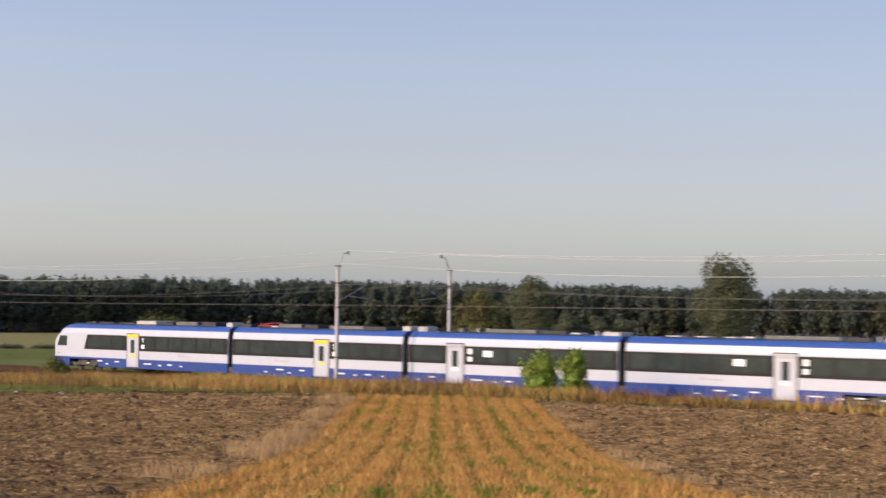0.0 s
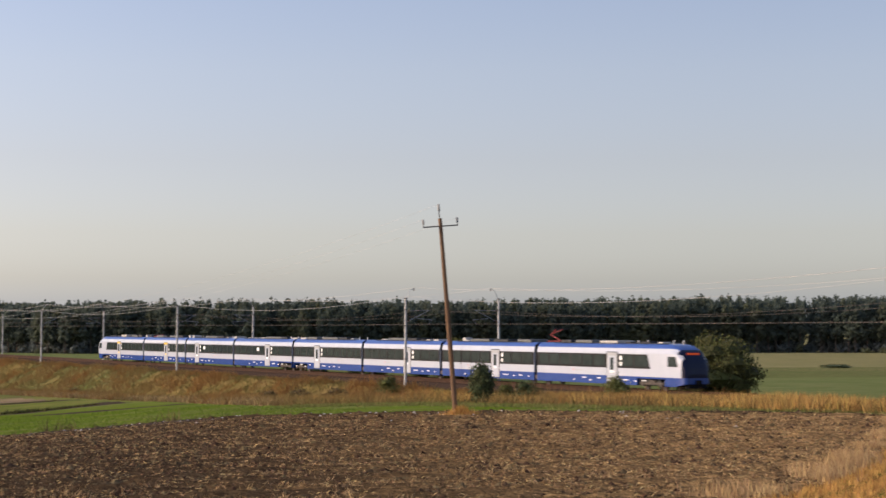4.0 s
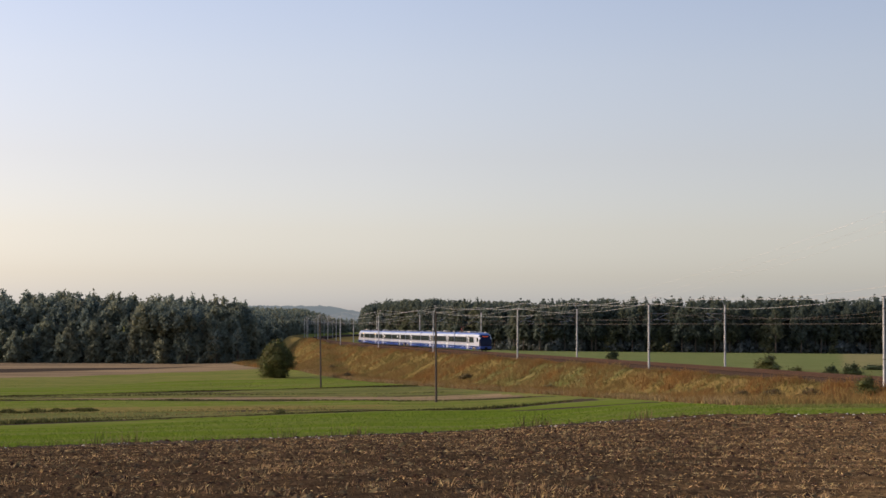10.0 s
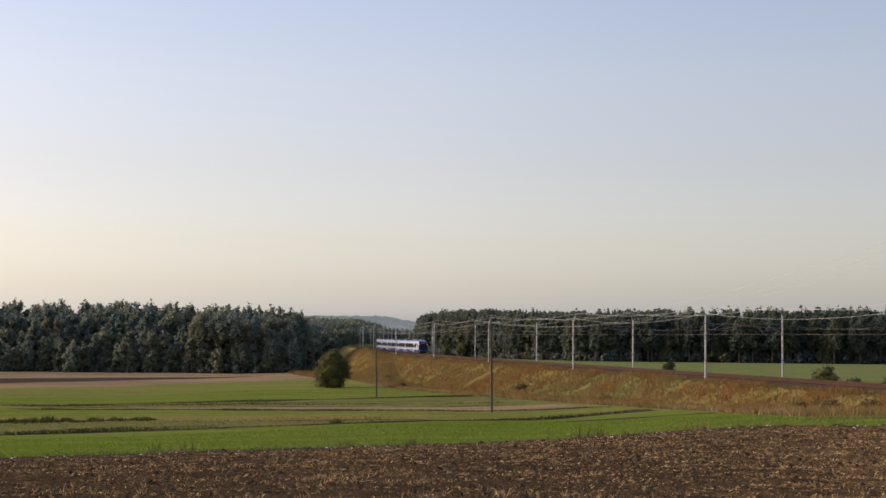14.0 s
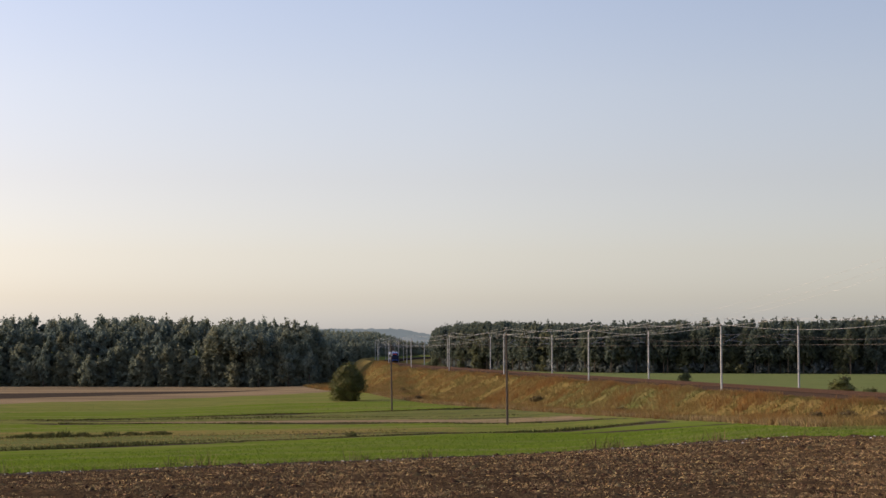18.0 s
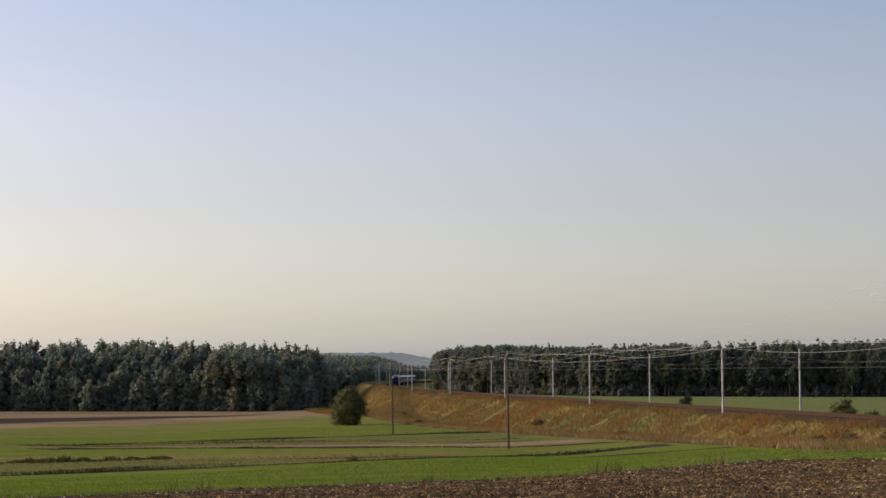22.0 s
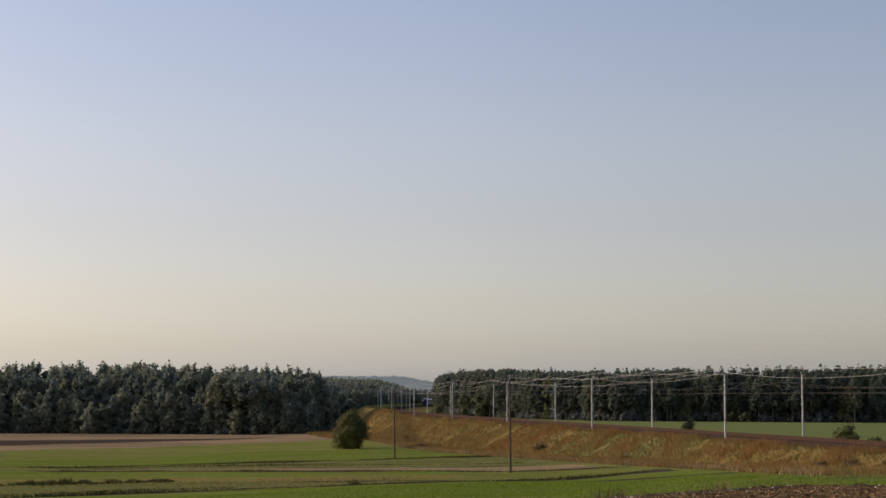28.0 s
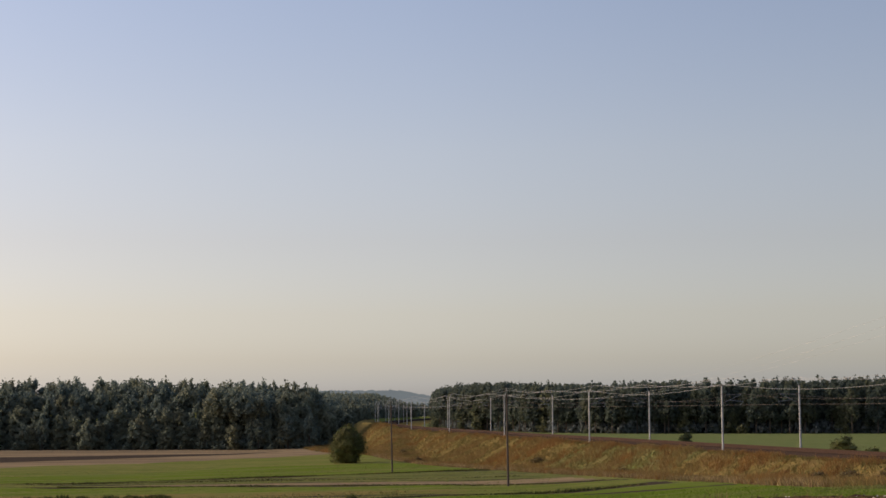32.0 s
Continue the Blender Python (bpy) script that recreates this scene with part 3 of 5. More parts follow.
def power_pole(x, y, h, lean_x, turn, material, label):
    z = z_at(x, y)
    t = empty("power_pole", pose(x, y, z, 0, lean_x, 0))
    bm = bmesh.new()
    rod(bm, (0, 0, -0.4), (0, 0, h * 0.5), 0.155, 0.135, 12)
    rod(bm, (0, 0, h * 0.5), (0, 0, h), 0.135, 0.11, 12)
    part("shaft", bm, material, t, "weathered round wooden shaft")
    c, s = math.cos(radians(turn)), math.sin(radians(turn))
    zc = h - 0.45
    bm = bmesh.new()
    box(bm, 0, 0, zc, 2.1, 0.07, 0.07, pose(0, 0, 0, 0, 0, turn))
    part("crossarm", bm, dark_steel, t, "dark steel crossarm")
    for k in (-1, 1):
        bm = bmesh.new()
        rod(bm, (k * 1.02 * c, k * 1.02 * s, zc), (k * 1.02 * c, k * 1.02 * s, zc + 0.22), 0.025)
        for q in range(3):
            rod(bm, (k * 1.02 * c, k * 1.02 * s, zc + 0.16 + 0.1 * q), (k * 1.02 * c, k * 1.02 * s, zc + 0.25 + 0.1 * q), 0.075, 0.05, 10)
        part("insulator", bm, pin_grey, t, "grey porcelain pin insulator")
    bm = bmesh.new()
    rod(bm, (0, 0.08, h - 0.5), (0, 0.08, h + 0.5), 0.03)
    part("top_pin", bm, dark_steel, t)
    bm = bmesh.new()
    for q in range(3):
        rod(bm, (0, 0.08, h + 0.45 + 0.13 * q), (0, 0.08, h + 0.57 + 0.13 * q), 0.085, 0.055, 10)
    part("insulator", bm, pin_grey, t, "grey porcelain pin insulator")
    POLE_TOPS.append((pose(x, y, z, 0, lean_x, 0), [Vector((-1.02 * c, -1.02 * s, zc + 0.42)), Vector((0, 0.08, h + 0.8)), Vector((1.02 * c, 1.02 * s, zc + 0.42))]))
    return tagged(t, label, "pole", "poles of the power line")


POLE_TOPS = []
power_pole(31.2, 88.6, 11.3, -4.9, -2, wood, "leaning brown wooden power pole at the edge of ploughed soil")
power_pole(8.8, 214.6, 11.9, -0.6, 20, dark_wood, "dark upright wooden power pole in a green field")
power_pole(-8.3, 284.0, 11.6, -1.0, 20, dark_wood, "dark wooden power pole standing beside the dark bush")


def power_wire(p, q, sag):
    """One wire hung between two insulators."""
    cu = bpy.data.curves.new("power_wire", "CURVE")
    cu.dimensions, cu.bevel_depth, cu.bevel_resolution = "3D", 0.0055, 1
    sp = cu.splines.new("POLY")
    sp.points.add(24)
    for k, pt in enumerate(sp.points):
        u = k / 24
        pt.co = (*(p.lerp(q, u) - Vector((0, 0, sag * 4 * u * (1 - u)))), 1)
    cu.materials.append(alu_wire)
    return tagged(new("power_wire", cu), "thin bright wire sagging between wooden power poles", "wire", "wires of the power line")


for k in range(3):
    for (m0, p0), (m1, p1), sag in zip(POLE_TOPS, POLE_TOPS[1:], (2.6, 0.9)):
        power_wire(m0 @ p0[k], m1 @ p1[k], sag)


# ---- the train ----
white_paint = mat("white_train_paint", (0.44, 0.465, 0.525), 0.22, 0, (0.415, 0.44, 0.495), 1.2, spec=0.6)
blue_paint = mat("blue_train_paint", (0.018, 0.05, 0.205), 0.2, 0, (0.024, 0.06, 0.23), 1.0, spec=0.55)
# the roof's blue is set lighter to paint in its sheen
roof_blue = mat("sheen_lightened_blue", (0.028, 0.07, 0.25), 0.3, 0, (0.034, 0.08, 0.27), 1.0, spec=0.5)
navy = mat("navy_cab_front", (0.004, 0.006, 0.03), 0.2, 0, (0.006, 0.009, 0.03), 1.0, spec=0.25)
band_black = mat("window_band_black", (0.011, 0.011, 0.012), 0.35, 0, (0.018, 0.018, 0.019), 1.5, spec=0.12)
pane_glass = mat("tinted_glass", (0.02, 0.029, 0.029), 0.12, 0, (0.034, 0.046, 0.045), 0.8, spec=0.32)
rubber = mat("black_bellows", (0.008, 0.008, 0.009), 0.9, 0, (0.014, 0.014, 0.014), 4.0, spec=0.08)
roof_grey = mat("roof_grey", (0.30, 0.31, 0.33), 0.6, 0, (0.22, 0.23, 0.25), 2.0)
unit_grey = mat("roof_unit_grey", (0.15, 0.155, 0.145), 0.6, 0, (0.09, 0.09, 0.085), 2.0)
unit_black = mat("roof_unit_black", (0.014, 0.014, 0.015), 0.6, 0, (0.05, 0.05, 0.05), 2.0)
unit_pale = mat("roof_unit_pale", (0.45, 0.43, 0.38), 0.5, 0, (0.38, 0.36, 0.32), 2.0)
door_grey = mat("door_grey", (0.36, 0.37, 0.38), 0.35, 0, (0.30, 0.31, 0.32), 2.0, spec=0.5)
yellow = mat("first_class_yellow", (0.85, 0.55, 0.03), 0.4, 0, (0.80, 0.5, 0.03), 2.0)
red_paint = mat("pantograph_red", (0.30, 0.04, 0.035), 0.5, 0, (0.24, 0.035, 0.03), 4.0)
sticker = mat("white_sticker", (0.8, 0.8, 0.78), 0.5)
pink = mat("pink_mark", (0.42, 0.33, 0.37), 0.5)
bogie_mat = mat("dusty_bogie", (0.05, 0.043, 0.037), 0.75, 0.1, (0.11, 0.09, 0.075), 5.0)
wheel_mat = mat("wheel_steel", (0.10, 0.085, 0.075), 0.5, 0.5, (0.07, 0.06, 0.052), 6.0)
display = mat("orange_display", (0.2, 0.03, 0.01), 0.5)
display.node_tree.nodes["Principled BSDF"].inputs["Emission Color"].default_value = (1.0, 0.12, 0.02, 1)
display.node_tree.nodes["Principled BSDF"].inputs["Emission Strength"].default_value = 0.3

SIDE_TOP, ROOF_TOP, BODY_LOW, SKIRT_LOW, HALF = 3.46, 3.85, 1.1, 0.36, 1.41


def y_at(z, hw, zt):
    r = z / zt
    return hw if r < 0.8 else hw * math.sqrt(1 - 0.6 * min(1.0, (r - 0.8) / 0.2) ** 2.2)


def nose_shape(q):
    """Half width and roof height q metres behind the tip of a cab."""
    hw = np.interp(q, [0, 0.12, 0.4, 0.9, 1.6, 2.6], [1.02, 1.22, 1.34, 1.39, 1.405, HALF])
    zt = np.interp(q, [0, 0.1, 0.2, 0.4, 0.8, 1.4, 2.2, 3.2], [1.4, 1.95, 2.3, 2.76, 3.25, 3.63, 3.79, ROOF_TOP])
    return float(hw), float(zt)


def shell(name, xs, z0, z1, tip, material, parent, label="", grow=0.0, steps=6, mat_list=None):
    """A closed piece of the car's skin between two heights; tip: where the cab's nose ends, or None."""
    v, f, k = [], [], steps + 1
    for x in xs:
        hw, zt = nose_shape(abs(tip - x)) if tip is not None else (HALF, ROOF_TOP)
        hi, lo = min(z1, zt if z1 >= ROOF_TOP else zt - 0.1), min(z0, zt - 0.1)
        if tip is not None and z0 < 0.5:
            lo = z0 + 0.25 * max(0.0, 1 - abs(tip - x) / 1.2)
        zz = [lo + (hi - lo) * i / steps for i in range(k)]
        v += [(x, -y_at(z, hw, zt) - grow, z) for z in zz] + [(x, y_at(z, hw, zt) + grow, z) for z in reversed(zz)]
    n = 2 * k
    for i in range(len(xs) - 1):
        for j in range(n):
            a, b = i * n + j, i * n + (j + 1) % n
            f.append((a, a + n, b + n, b))
    bm = bmesh.new()
    bv = [bm.verts.new(p) for p in v]
    for q in f:
        bm.faces.new([bv[i] for i in q])
    bm.faces.new([bv[i] for i in range(n)])
    bm.faces.new([bv[i] for i in range((len(xs) - 1) * n, len(xs) * n)])
    bmesh.ops.recalc_face_normals(bm, faces=bm.faces)
    return part(name, bm, material, parent, label)


def bogie(parent, x):
    t = part("bogie", bmesh.new(), bogie_mat, parent, "dusty bogie frame")
    bm = bmesh.new()
    for y in (-1.2, 1.2):
        box(bm, x, y, 0.55, 3.3, 0.16, 0.22, bevel=0.03)
        box(bm, x, y, 0.72, 0.8, 0.22, 0.25, bevel=0.03)
        for k in (-1.25, 1.25):
            box(bm, x + k, y, 0.47, 0.36, 0.24, 0.30, bevel=0.03)
    box(bm, x, 0, 0.6, 0.5, 1.9, 0.25)
    bm.to_mesh(t.data)
    bm.free()
    for k in (-1.25, 1.25):
        for y in (-0.75, 0.75):
            bm = bmesh.new()
            rod(bm, (x + k, y - 0.065, 0.43), (x + k, y + 0.065, 0.43), 0.43, 0.43, 20)
            rod(bm, (x + k, y - 0.08, 0.43), (x + k, y + 0.08, 0.43), 0.16, 0.16, 12)
            part("wheel", bm, wheel_mat, t)
    return t


def rail_car(index, length, door_at, lead_cab, tail_cab, units, first_class):
    """One car; x runs the way the train goes, y = +/-HALF are its sides."""
    t = empty("rail_car")
    x1, x0 = length / 2 - 0.28 * (not lead_cab), -length / 2 + 0.28 * (not tail_cab)
    tip = length / 2 if lead_cab else (-length / 2 if tail_cab else None)
    mid = [x0, x1]
    if tip is not None:
        sg = 1 if lead_cab else -1
        cab = [tip - sg * q for q in (0.42, 0.6, 0.9, 1.2, 1.6, 2.0, 2.5, 3.2)]
        front = [tip - sg * q for q in (0.0, 0.04, 0.09, 0.2, 0.32, 0.42)]
        inner = x0 if lead_cab else x1
        side_x = [*sorted([inner, *cab], reverse=lead_cab)]
        all_x = [*sorted([inner, *cab, *front], reverse=lead_cab)]
        low_x = all_x
        shell("cab_front", sorted(front), BODY_LOW, ROOF_TOP, tip, navy, t, "dark navy glazed cab front")
        roof_x = [*sorted([inner, *(tip - sg * q for q in (1.0, 1.2, 1.6, 2.0, 2.5, 3.2))], reverse=lead_cab)]
        shell("windscreen", sorted(tip - sg * q for q in (0.42, 0.6, 0.8, 1.0)), 3.0, ROOF_TOP, tip, navy, t, "dark sloping top of the windscreen", grow=0.012)
    else:
        side_x = all_x = low_x = roof_x = mid
    shell("side_panel", side_x, BODY_LOW, SIDE_TOP, tip, white_paint, t, "glossy white side panels")
    # the skirt is cut away round the bogies
    cuts = []
    if tip is not None:
        cuts.append(tip - (1 if lead_cab else -1) * 4.5)
    if index == 3:
        cuts.append(-length / 2 + 2.3)
    if index == 4:
        cuts.append(length / 2 - 2.3)
    ends = sorted({x0, x1, *(tip - (1 if lead_cab else -1) * q for q in ((0.0, 0.04, 0.09, 0.2, 0.5, 0.9, 1.2) if tip is not None else ())), *(c + k for c in cuts for k in (-1.95, 1.95))})
    for u, w in zip(ends, ends[1:]):
        m = (u + w) / 2
        if abs(u - w) < 0.01 or m > x1 + 0.3 or m < x0 - 0.3:
            continue
        over = any(abs(m - c) < 1.95 for c in cuts)
        shell("skirt", [u, w], 0.95 if over else SKIRT_LOW, BODY_LOW, tip, blue_paint, t, "blue lower skirt", steps=2)
    shell("roof", roof_x, SIDE_TOP, ROOF_TOP, tip, roof_blue, t, "blue roof edge", grow=0.004, steps=4)
    # window band: from each end to the door
    gap = 0.8
    a0 = x1 - (4.5 if lead_cab else 0.02)
    a1 = x0 + (4.5 if tail_cab else 0.02)
    xd = length / 2 - door_at
    for sg in (1, -1):
        for u, w in ((a0, xd + gap), (xd - gap, a1)):
            if u - w < 0.8:
                continue
            bm = bmesh.new()
            box(bm, (u + w) / 2, sg * (HALF - 0.005), 2.36, u - w, 0.03, 1.2)
            for v in bm.verts:
                if lead_cab and v.co.x > a0 - 0.01 and v.co.z > 2.4:
                    v.co.x -= 0.45
                if tail_cab and v.co.x < a1 + 0.01 and v.co.z > 2.4:
                    v.co.x += 0.45
            band = part("window_band", bm, band_black, t, "black window band")
            n = max(1, int((u - w - 0.5) / 1.62))
            st = (u - w - 0.5) / n
            for k in range(n):
                bm = bmesh.new()
                box(bm, u - 0.25 - st * (k + 0.5) - (0.2 if lead_cab and u == a0 and k == 0 else 0), sg * (HALF + 0.006), 2.38, st - 0.22, 0.02, 0.9, bevel=0.008)
                part("pane", bm, pane_glass, band, "tinted window pane")
        # door with its frame, glass and top panel
        bm = bmesh.new()
        box(bm, xd, sg * (HALF - 0.004), 1.78, 1.5, 0.05, 2.62, bevel=0.02)
        fr = part("door", bm, door_grey, t, "pale grey sliding door")
        bm = bmesh.new()
        box(bm, xd, sg * (HALF - 0.018), 1.79, 1.64, 0.05, 2.72, bevel=0.02)
        part("door_seal", bm, band_black, fr, "black rubber seal round the door")
        bm = bmesh.new()
        box(bm, xd, sg * (HALF + 0.02), 1.66, 1.16, 0.03, 2.28, bevel=0.012)
        part("leaf", bm, white_paint, fr, "white door leaf")
        bm = bmesh.new()
        box(bm, xd, sg * (HALF + 0.035), 2.12, 0.5, 0.02, 1.05, bevel=0.008)
        part("pane", bm, pane_glass, fr, "narrow door window")
        bm = bmesh.new()
        box(bm, xd, sg * (HALF + 0.028), 2.95, 1.3, 0.04, 0.26, bevel=0.008)
        part("header", bm, yellow if first_class else door_grey, fr, "yellow first class header" if first_class else "grey header")
        bm = bmesh.new()
        box(bm, xd, sg * (HALF + 0.03), 1.42, 0.55, 0.03, 0.2)
        part("mark", bm, yellow if first_class else sticker, fr, "small plain mark")
        # stickers beside the door; the class numeral is a plain stroke with a flag
        for zz, hh in ((2.62, 0.36), (2.12, 0.30)):
            bm = bmesh.new()
            if first_class and zz > 2.5:
                box(bm, xd - 1.28, sg * (HALF + 0.014), zz, 0.10, 0.012, hh)
                box(bm, xd - 1.28 + sg * 0.07, sg * (HALF + 0.014), zz + 0.11, 0.10, 0.012, 0.08)
            else:
                box(bm, xd - 1.28, sg * (HALF + 0.014), zz, 0.34, 0.012, hh)
            part("sticker", bm, sticker, t, "small white sticker")
        # plain mark and tiny lettering as bars
        xm = (a0 + xd) / 2 if abs(a0 - xd) > abs(xd - a1) else (xd + a1) / 2
        bm = bmesh.new()
        box(bm, xm, sg * (HALF + 0.006), 1.5, 0.34, 0.012, 0.22)
        part("mark", bm, pink, t, "small pink plain mark")
        bm = bmesh.new()
        box(bm, xm - 0.85, sg * (HALF + 0.006), 1.46, 1.1, 0.012, 0.09)
        part("lettering", bm, door_grey, t, "pale grey bar of small lettering")
        for k, (dx, w) in enumerate(((2.0, 0.5), (-1.9, 0.9), (-3.4, 0.35), (3.3, 0.3), (4.3, 0.7), (-4.6, 0.55), (-6.0, 0.25), (5.8, 0.3))):
            if a1 < xd + dx < a0:
                bm = bmesh.new()
                box(bm, xd + dx, sg * (HALF + 0.006), 0.84 - 0.07 * (k % 4), w, 0.012, 0.075)
                part("lettering", bm, sticker, t, "white bar of small lettering")
        if index in (2, 3):
            bm = bmesh.new()
            box(bm, xd - 2.8 if index == 2 else xd + 3.0, sg * (HALF + 0.02), 2.5, 0.75, 0.012, 0.4)
            part("sticker", bm, sticker, t, "pale notice on a window")
        if tip is not None:
            sg2 = 1 if lead_cab else -1
            bm = bmesh.new()
            box(bm, tip - sg2 * 1.5, sg * (HALF - 0.026), 2.4, 1.35, 0.06, 0.84, bevel=0.015)
            for v in bm.verts:
                if v.co.z > 2.45 and (v.co.x - (tip - sg2 * 1.5)) * sg2 > 0:
                    v.co.x -= sg2 * 0.32
            part("cab_window", bm, pane_glass, t, "dark cab side window")
            bm = bmesh.new()
            box(bm, tip - sg2 * 0.12, sg * 0.82, 1.28, 0.16, 0.28, 0.16, bevel=0.03)
            part("lamp", bm, glass_white, t, "small clear lamp")
    if tip is not None:
        sg2 = 1 if lead_cab else -1
        bm = bmesh.new()
        box(bm, tip - sg2 * 0.62, 0, 3.06, 0.14, 1.15, 0.15)
        part("destination_display", bm, display, t, "orange glowing destination display")
        bm = bmesh.new()
        box(bm, tip + sg2 * 0.05, 0, 0.75, 0.5, 0.45, 0.35, bevel=0.05)
        box(bm, tip - sg2 * 0.25, 0, 0.45, 0.5, 1.9, 0.4, bevel=0.06)
        part("coupler", bm, rubber, t, "black coupler and plough")
        bogie(t, tip - sg2 * 4.5)
    if not tail_cab:
        bm = bmesh.new()
        for k in range(3):
            box(bm, -length / 2 - 0.2 + 0.2 * k, 0, 2.2, 0.15, 2.55, 2.9, bevel=0.05)
        box(bm, -length / 2, 0, 2.2, 0.6, 2.3, 2.6)
        part("bellows", bm, rubber, t, "black gangway bellows")
        if index == 3:
            bogie(t, -length / 2 + 2.3)
        else:
            bogie(t, -length / 2)
    if index == 4:
        bogie(t, length / 2 - 2.3)
    # underframe and roof units
    bm = bmesh.new()
    box(bm, 0, 0, 0.62, length - 7.0, 2.2, 0.5, bevel=0.05)
    part("underframe", bm, unit_black, t, "dark underframe boxes")
    for x, w, h, wid, m in units:
        bm = bmesh.new()
        box(bm, length / 2 - x, 0, ROOF_TOP + h / 2 - 0.04, w, wid, h, bevel=0.04)
        ru = part("roof_unit", bm, m, t)
        for k in range(int(w / 0.6)):
            bm = bmesh.new()
            box(bm, length / 2 - x - w / 2 + 0.35 + 0.6 * k, 0, ROOF_TOP + h - 0.03, 0.07, wid * 0.9, 0.05)
            part("rib", bm, m, ru)
    # pipes and small fittings between the roof units
    for y in (-0.95, 0.95):
        part("roof_pipe", rod(bmesh.new(), (-length / 2 + 2.6, y, ROOF_TOP + 0.02), (length / 2 - 2.6, y, ROOF_TOP + 0.02), 0.035, n=6), unit_black, t, "thin black roof pipe")
    for k in range(int(length / 1.7)):
        x = -length / 2 + 2.5 + 1.62 * k
        if x > length / 2 - 2.5 or any(abs(length / 2 - u[0] - x) < u[1] / 2 + 0.25 for u in units):
            continue
        bm = bmesh.new()
        if k % 3 == 0:
            rod(bm, (x, 0.5, ROOF_TOP - 0.05), (x, 0.5, ROOF_TOP + 0.3), 0.07, 0.05, 8)
            rod(bm, (x, -0.5, ROOF_TOP - 0.05), (x, -0.5, ROOF_TOP + 0.3), 0.07, 0.05, 8)
            part("roof_insulator", bm, glass_white, t, "pale roof insulators")
        else:
            box(bm, x, 0.2 * (k % 2), ROOF_TOP + 0.06, 0.7, 0.9, 0.18, bevel=0.03)
            part("roof_fitting", bm, (unit_black, unit_pale)[k % 2], t)
    return tagged(t, "white and blue electric rail car with a dark window band", "train car", "cars of the train")


def pantograph(car, x, raised):
    t = part("pantograph", bmesh.new(), red_paint, car, "red pantograph")
    z0 = ROOF_TOP + 0.12
    bm = bmesh.new()
    for y in (-0.5, 0.5):
        rod(bm, (x - 0.9, y, z0), (x + 0.9, y, z0), 0.04)
    for k in (-0.9, 0.9):
        rod(bm, (x + k, -0.5, z0), (x + k, 0.5, z0), 0.04)
        for y in (-0.5, 0.5):
            rod(bm, (x + k, y, ROOF_TOP - 0.05), (x + k, y, z0), 0.07)
    bm.to_mesh(t.data)
    bm.free()
    knee = (x + 1.2, 0, z0 + 0.6) if raised else (x + 1.2, 0, z0 + 0.12)
    top = (x - 0.3, 0, 5.05) if raised else (x - 0.8, 0, z0 + 0.25)
    part("lower_arm", rod(bmesh.new(), (x - 0.6, 0, z0), knee, 0.045), red_paint, t)
    bm = bmesh.new()
    rod(bm, knee, (top[0], 0.35, top[2]), 0.035)
    rod(bm, knee, (top[0], -0.35, top[2]), 0.035)
    part("upper_arm", bm, red_paint, t)
    bm = bmesh.new()
    for k in (-0.2, 0.2):
        rod(bm, (top[0] + k, -0.8, top[2] + 0.03), (top[0] + k, 0.8, top[2] + 0.03), 0.03)
    part("collector_head", bm, dark_steel, t)


OFFSETS = [-0.95, 21.7, 39.6, 57.5, 76.45, 95.4, 113.3, 131.2, 153.4]
DOORS = [10.95, 9.8, 4.5, 11.2, 7.0, 10.6, 10.7, 12.2]
G, B, W = unit_grey, unit_black, unit_pale
UNITS = [
    [(4.6, 0.5, 0.24, 1.0, B), (6.6, 1.9, 0.2, 1.6, B), (9.4, 2.0, 0.2, 1.6, B), (12.0, 2.4, 0.34, 1.9, W), (14.6, 1.4, 0.26, 1.8, B), (17.0, 2.6, 0.34, 1.9, G), (19.6, 1.6, 0.36, 1.9, B), (21.6, 0.7, 0.34, 1.2, W)],
    [(1.0, 1.2, 0.28, 1.6, B), (6.0, 2.4, 0.34, 1.9, G), (8.2, 1.4, 0.3, 1.9, B), (11.8, 3.4, 0.3, 1.9, G), (14.6, 2.0, 0.28, 1.9, B), (17.2, 0.7, 0.36, 1.1, W)],
    [(0.8, 0.8, 0.36, 1.1, W), (4.0, 0.4, 0.3, 0.6, G), (8.8, 4.2, 0.3, 1.9, G), (12.2, 2.2, 0.28, 1.9, B), (16.6, 1.3, 0.26, 1.4, W)],
    [(3.0, 1.0, 0.14, 0.8, W), (5.0, 0.9, 0.14, 0.8, W), (7.0, 0.9, 0.14, 0.8, W), (12.0, 4.8, 0.28, 1.9, G), (15.4, 1.6, 0.26, 1.9, B), (17.6, 1.5, 0.2, 1.2, W)],
    [(1.6, 1.6, 0.24, 1.4, W), (4.6, 2.6, 0.3, 1.9, G), (9.5, 4.2, 0.3, 1.9, G), (13.0, 2.0, 0.28, 1.9, B)],
    [(3.2, 1.0, 0.14, 0.8, W), (7.4, 4.0, 0.3, 1.9, G), (10.8, 2.0, 0.28, 1.9, B), (15.4, 1.0, 0.2, 1.2, W)],
    [(3.0, 0.6, 0.4, 0.8, W), (7.0, 3.6, 0.3, 1.9, G), (11.0, 2.6, 0.28, 1.9, B), (15.2, 2.4, 0.3, 1.9, G)],
    [(4.4, 1.6, 0.3, 1.9, B), (7.2, 2.6, 0.3, 1.9, G), (11.0, 2.6, 0.26, 1.9, W), (16.0, 1.2, 0.2, 1.4, B)],
]
cars = []
for k in range(8):
    cars.append(rail_car(k, OFFSETS[k + 1] - OFFSETS[k], DOORS[k], k == 0, k == 7, UNITS[k], k < 2))
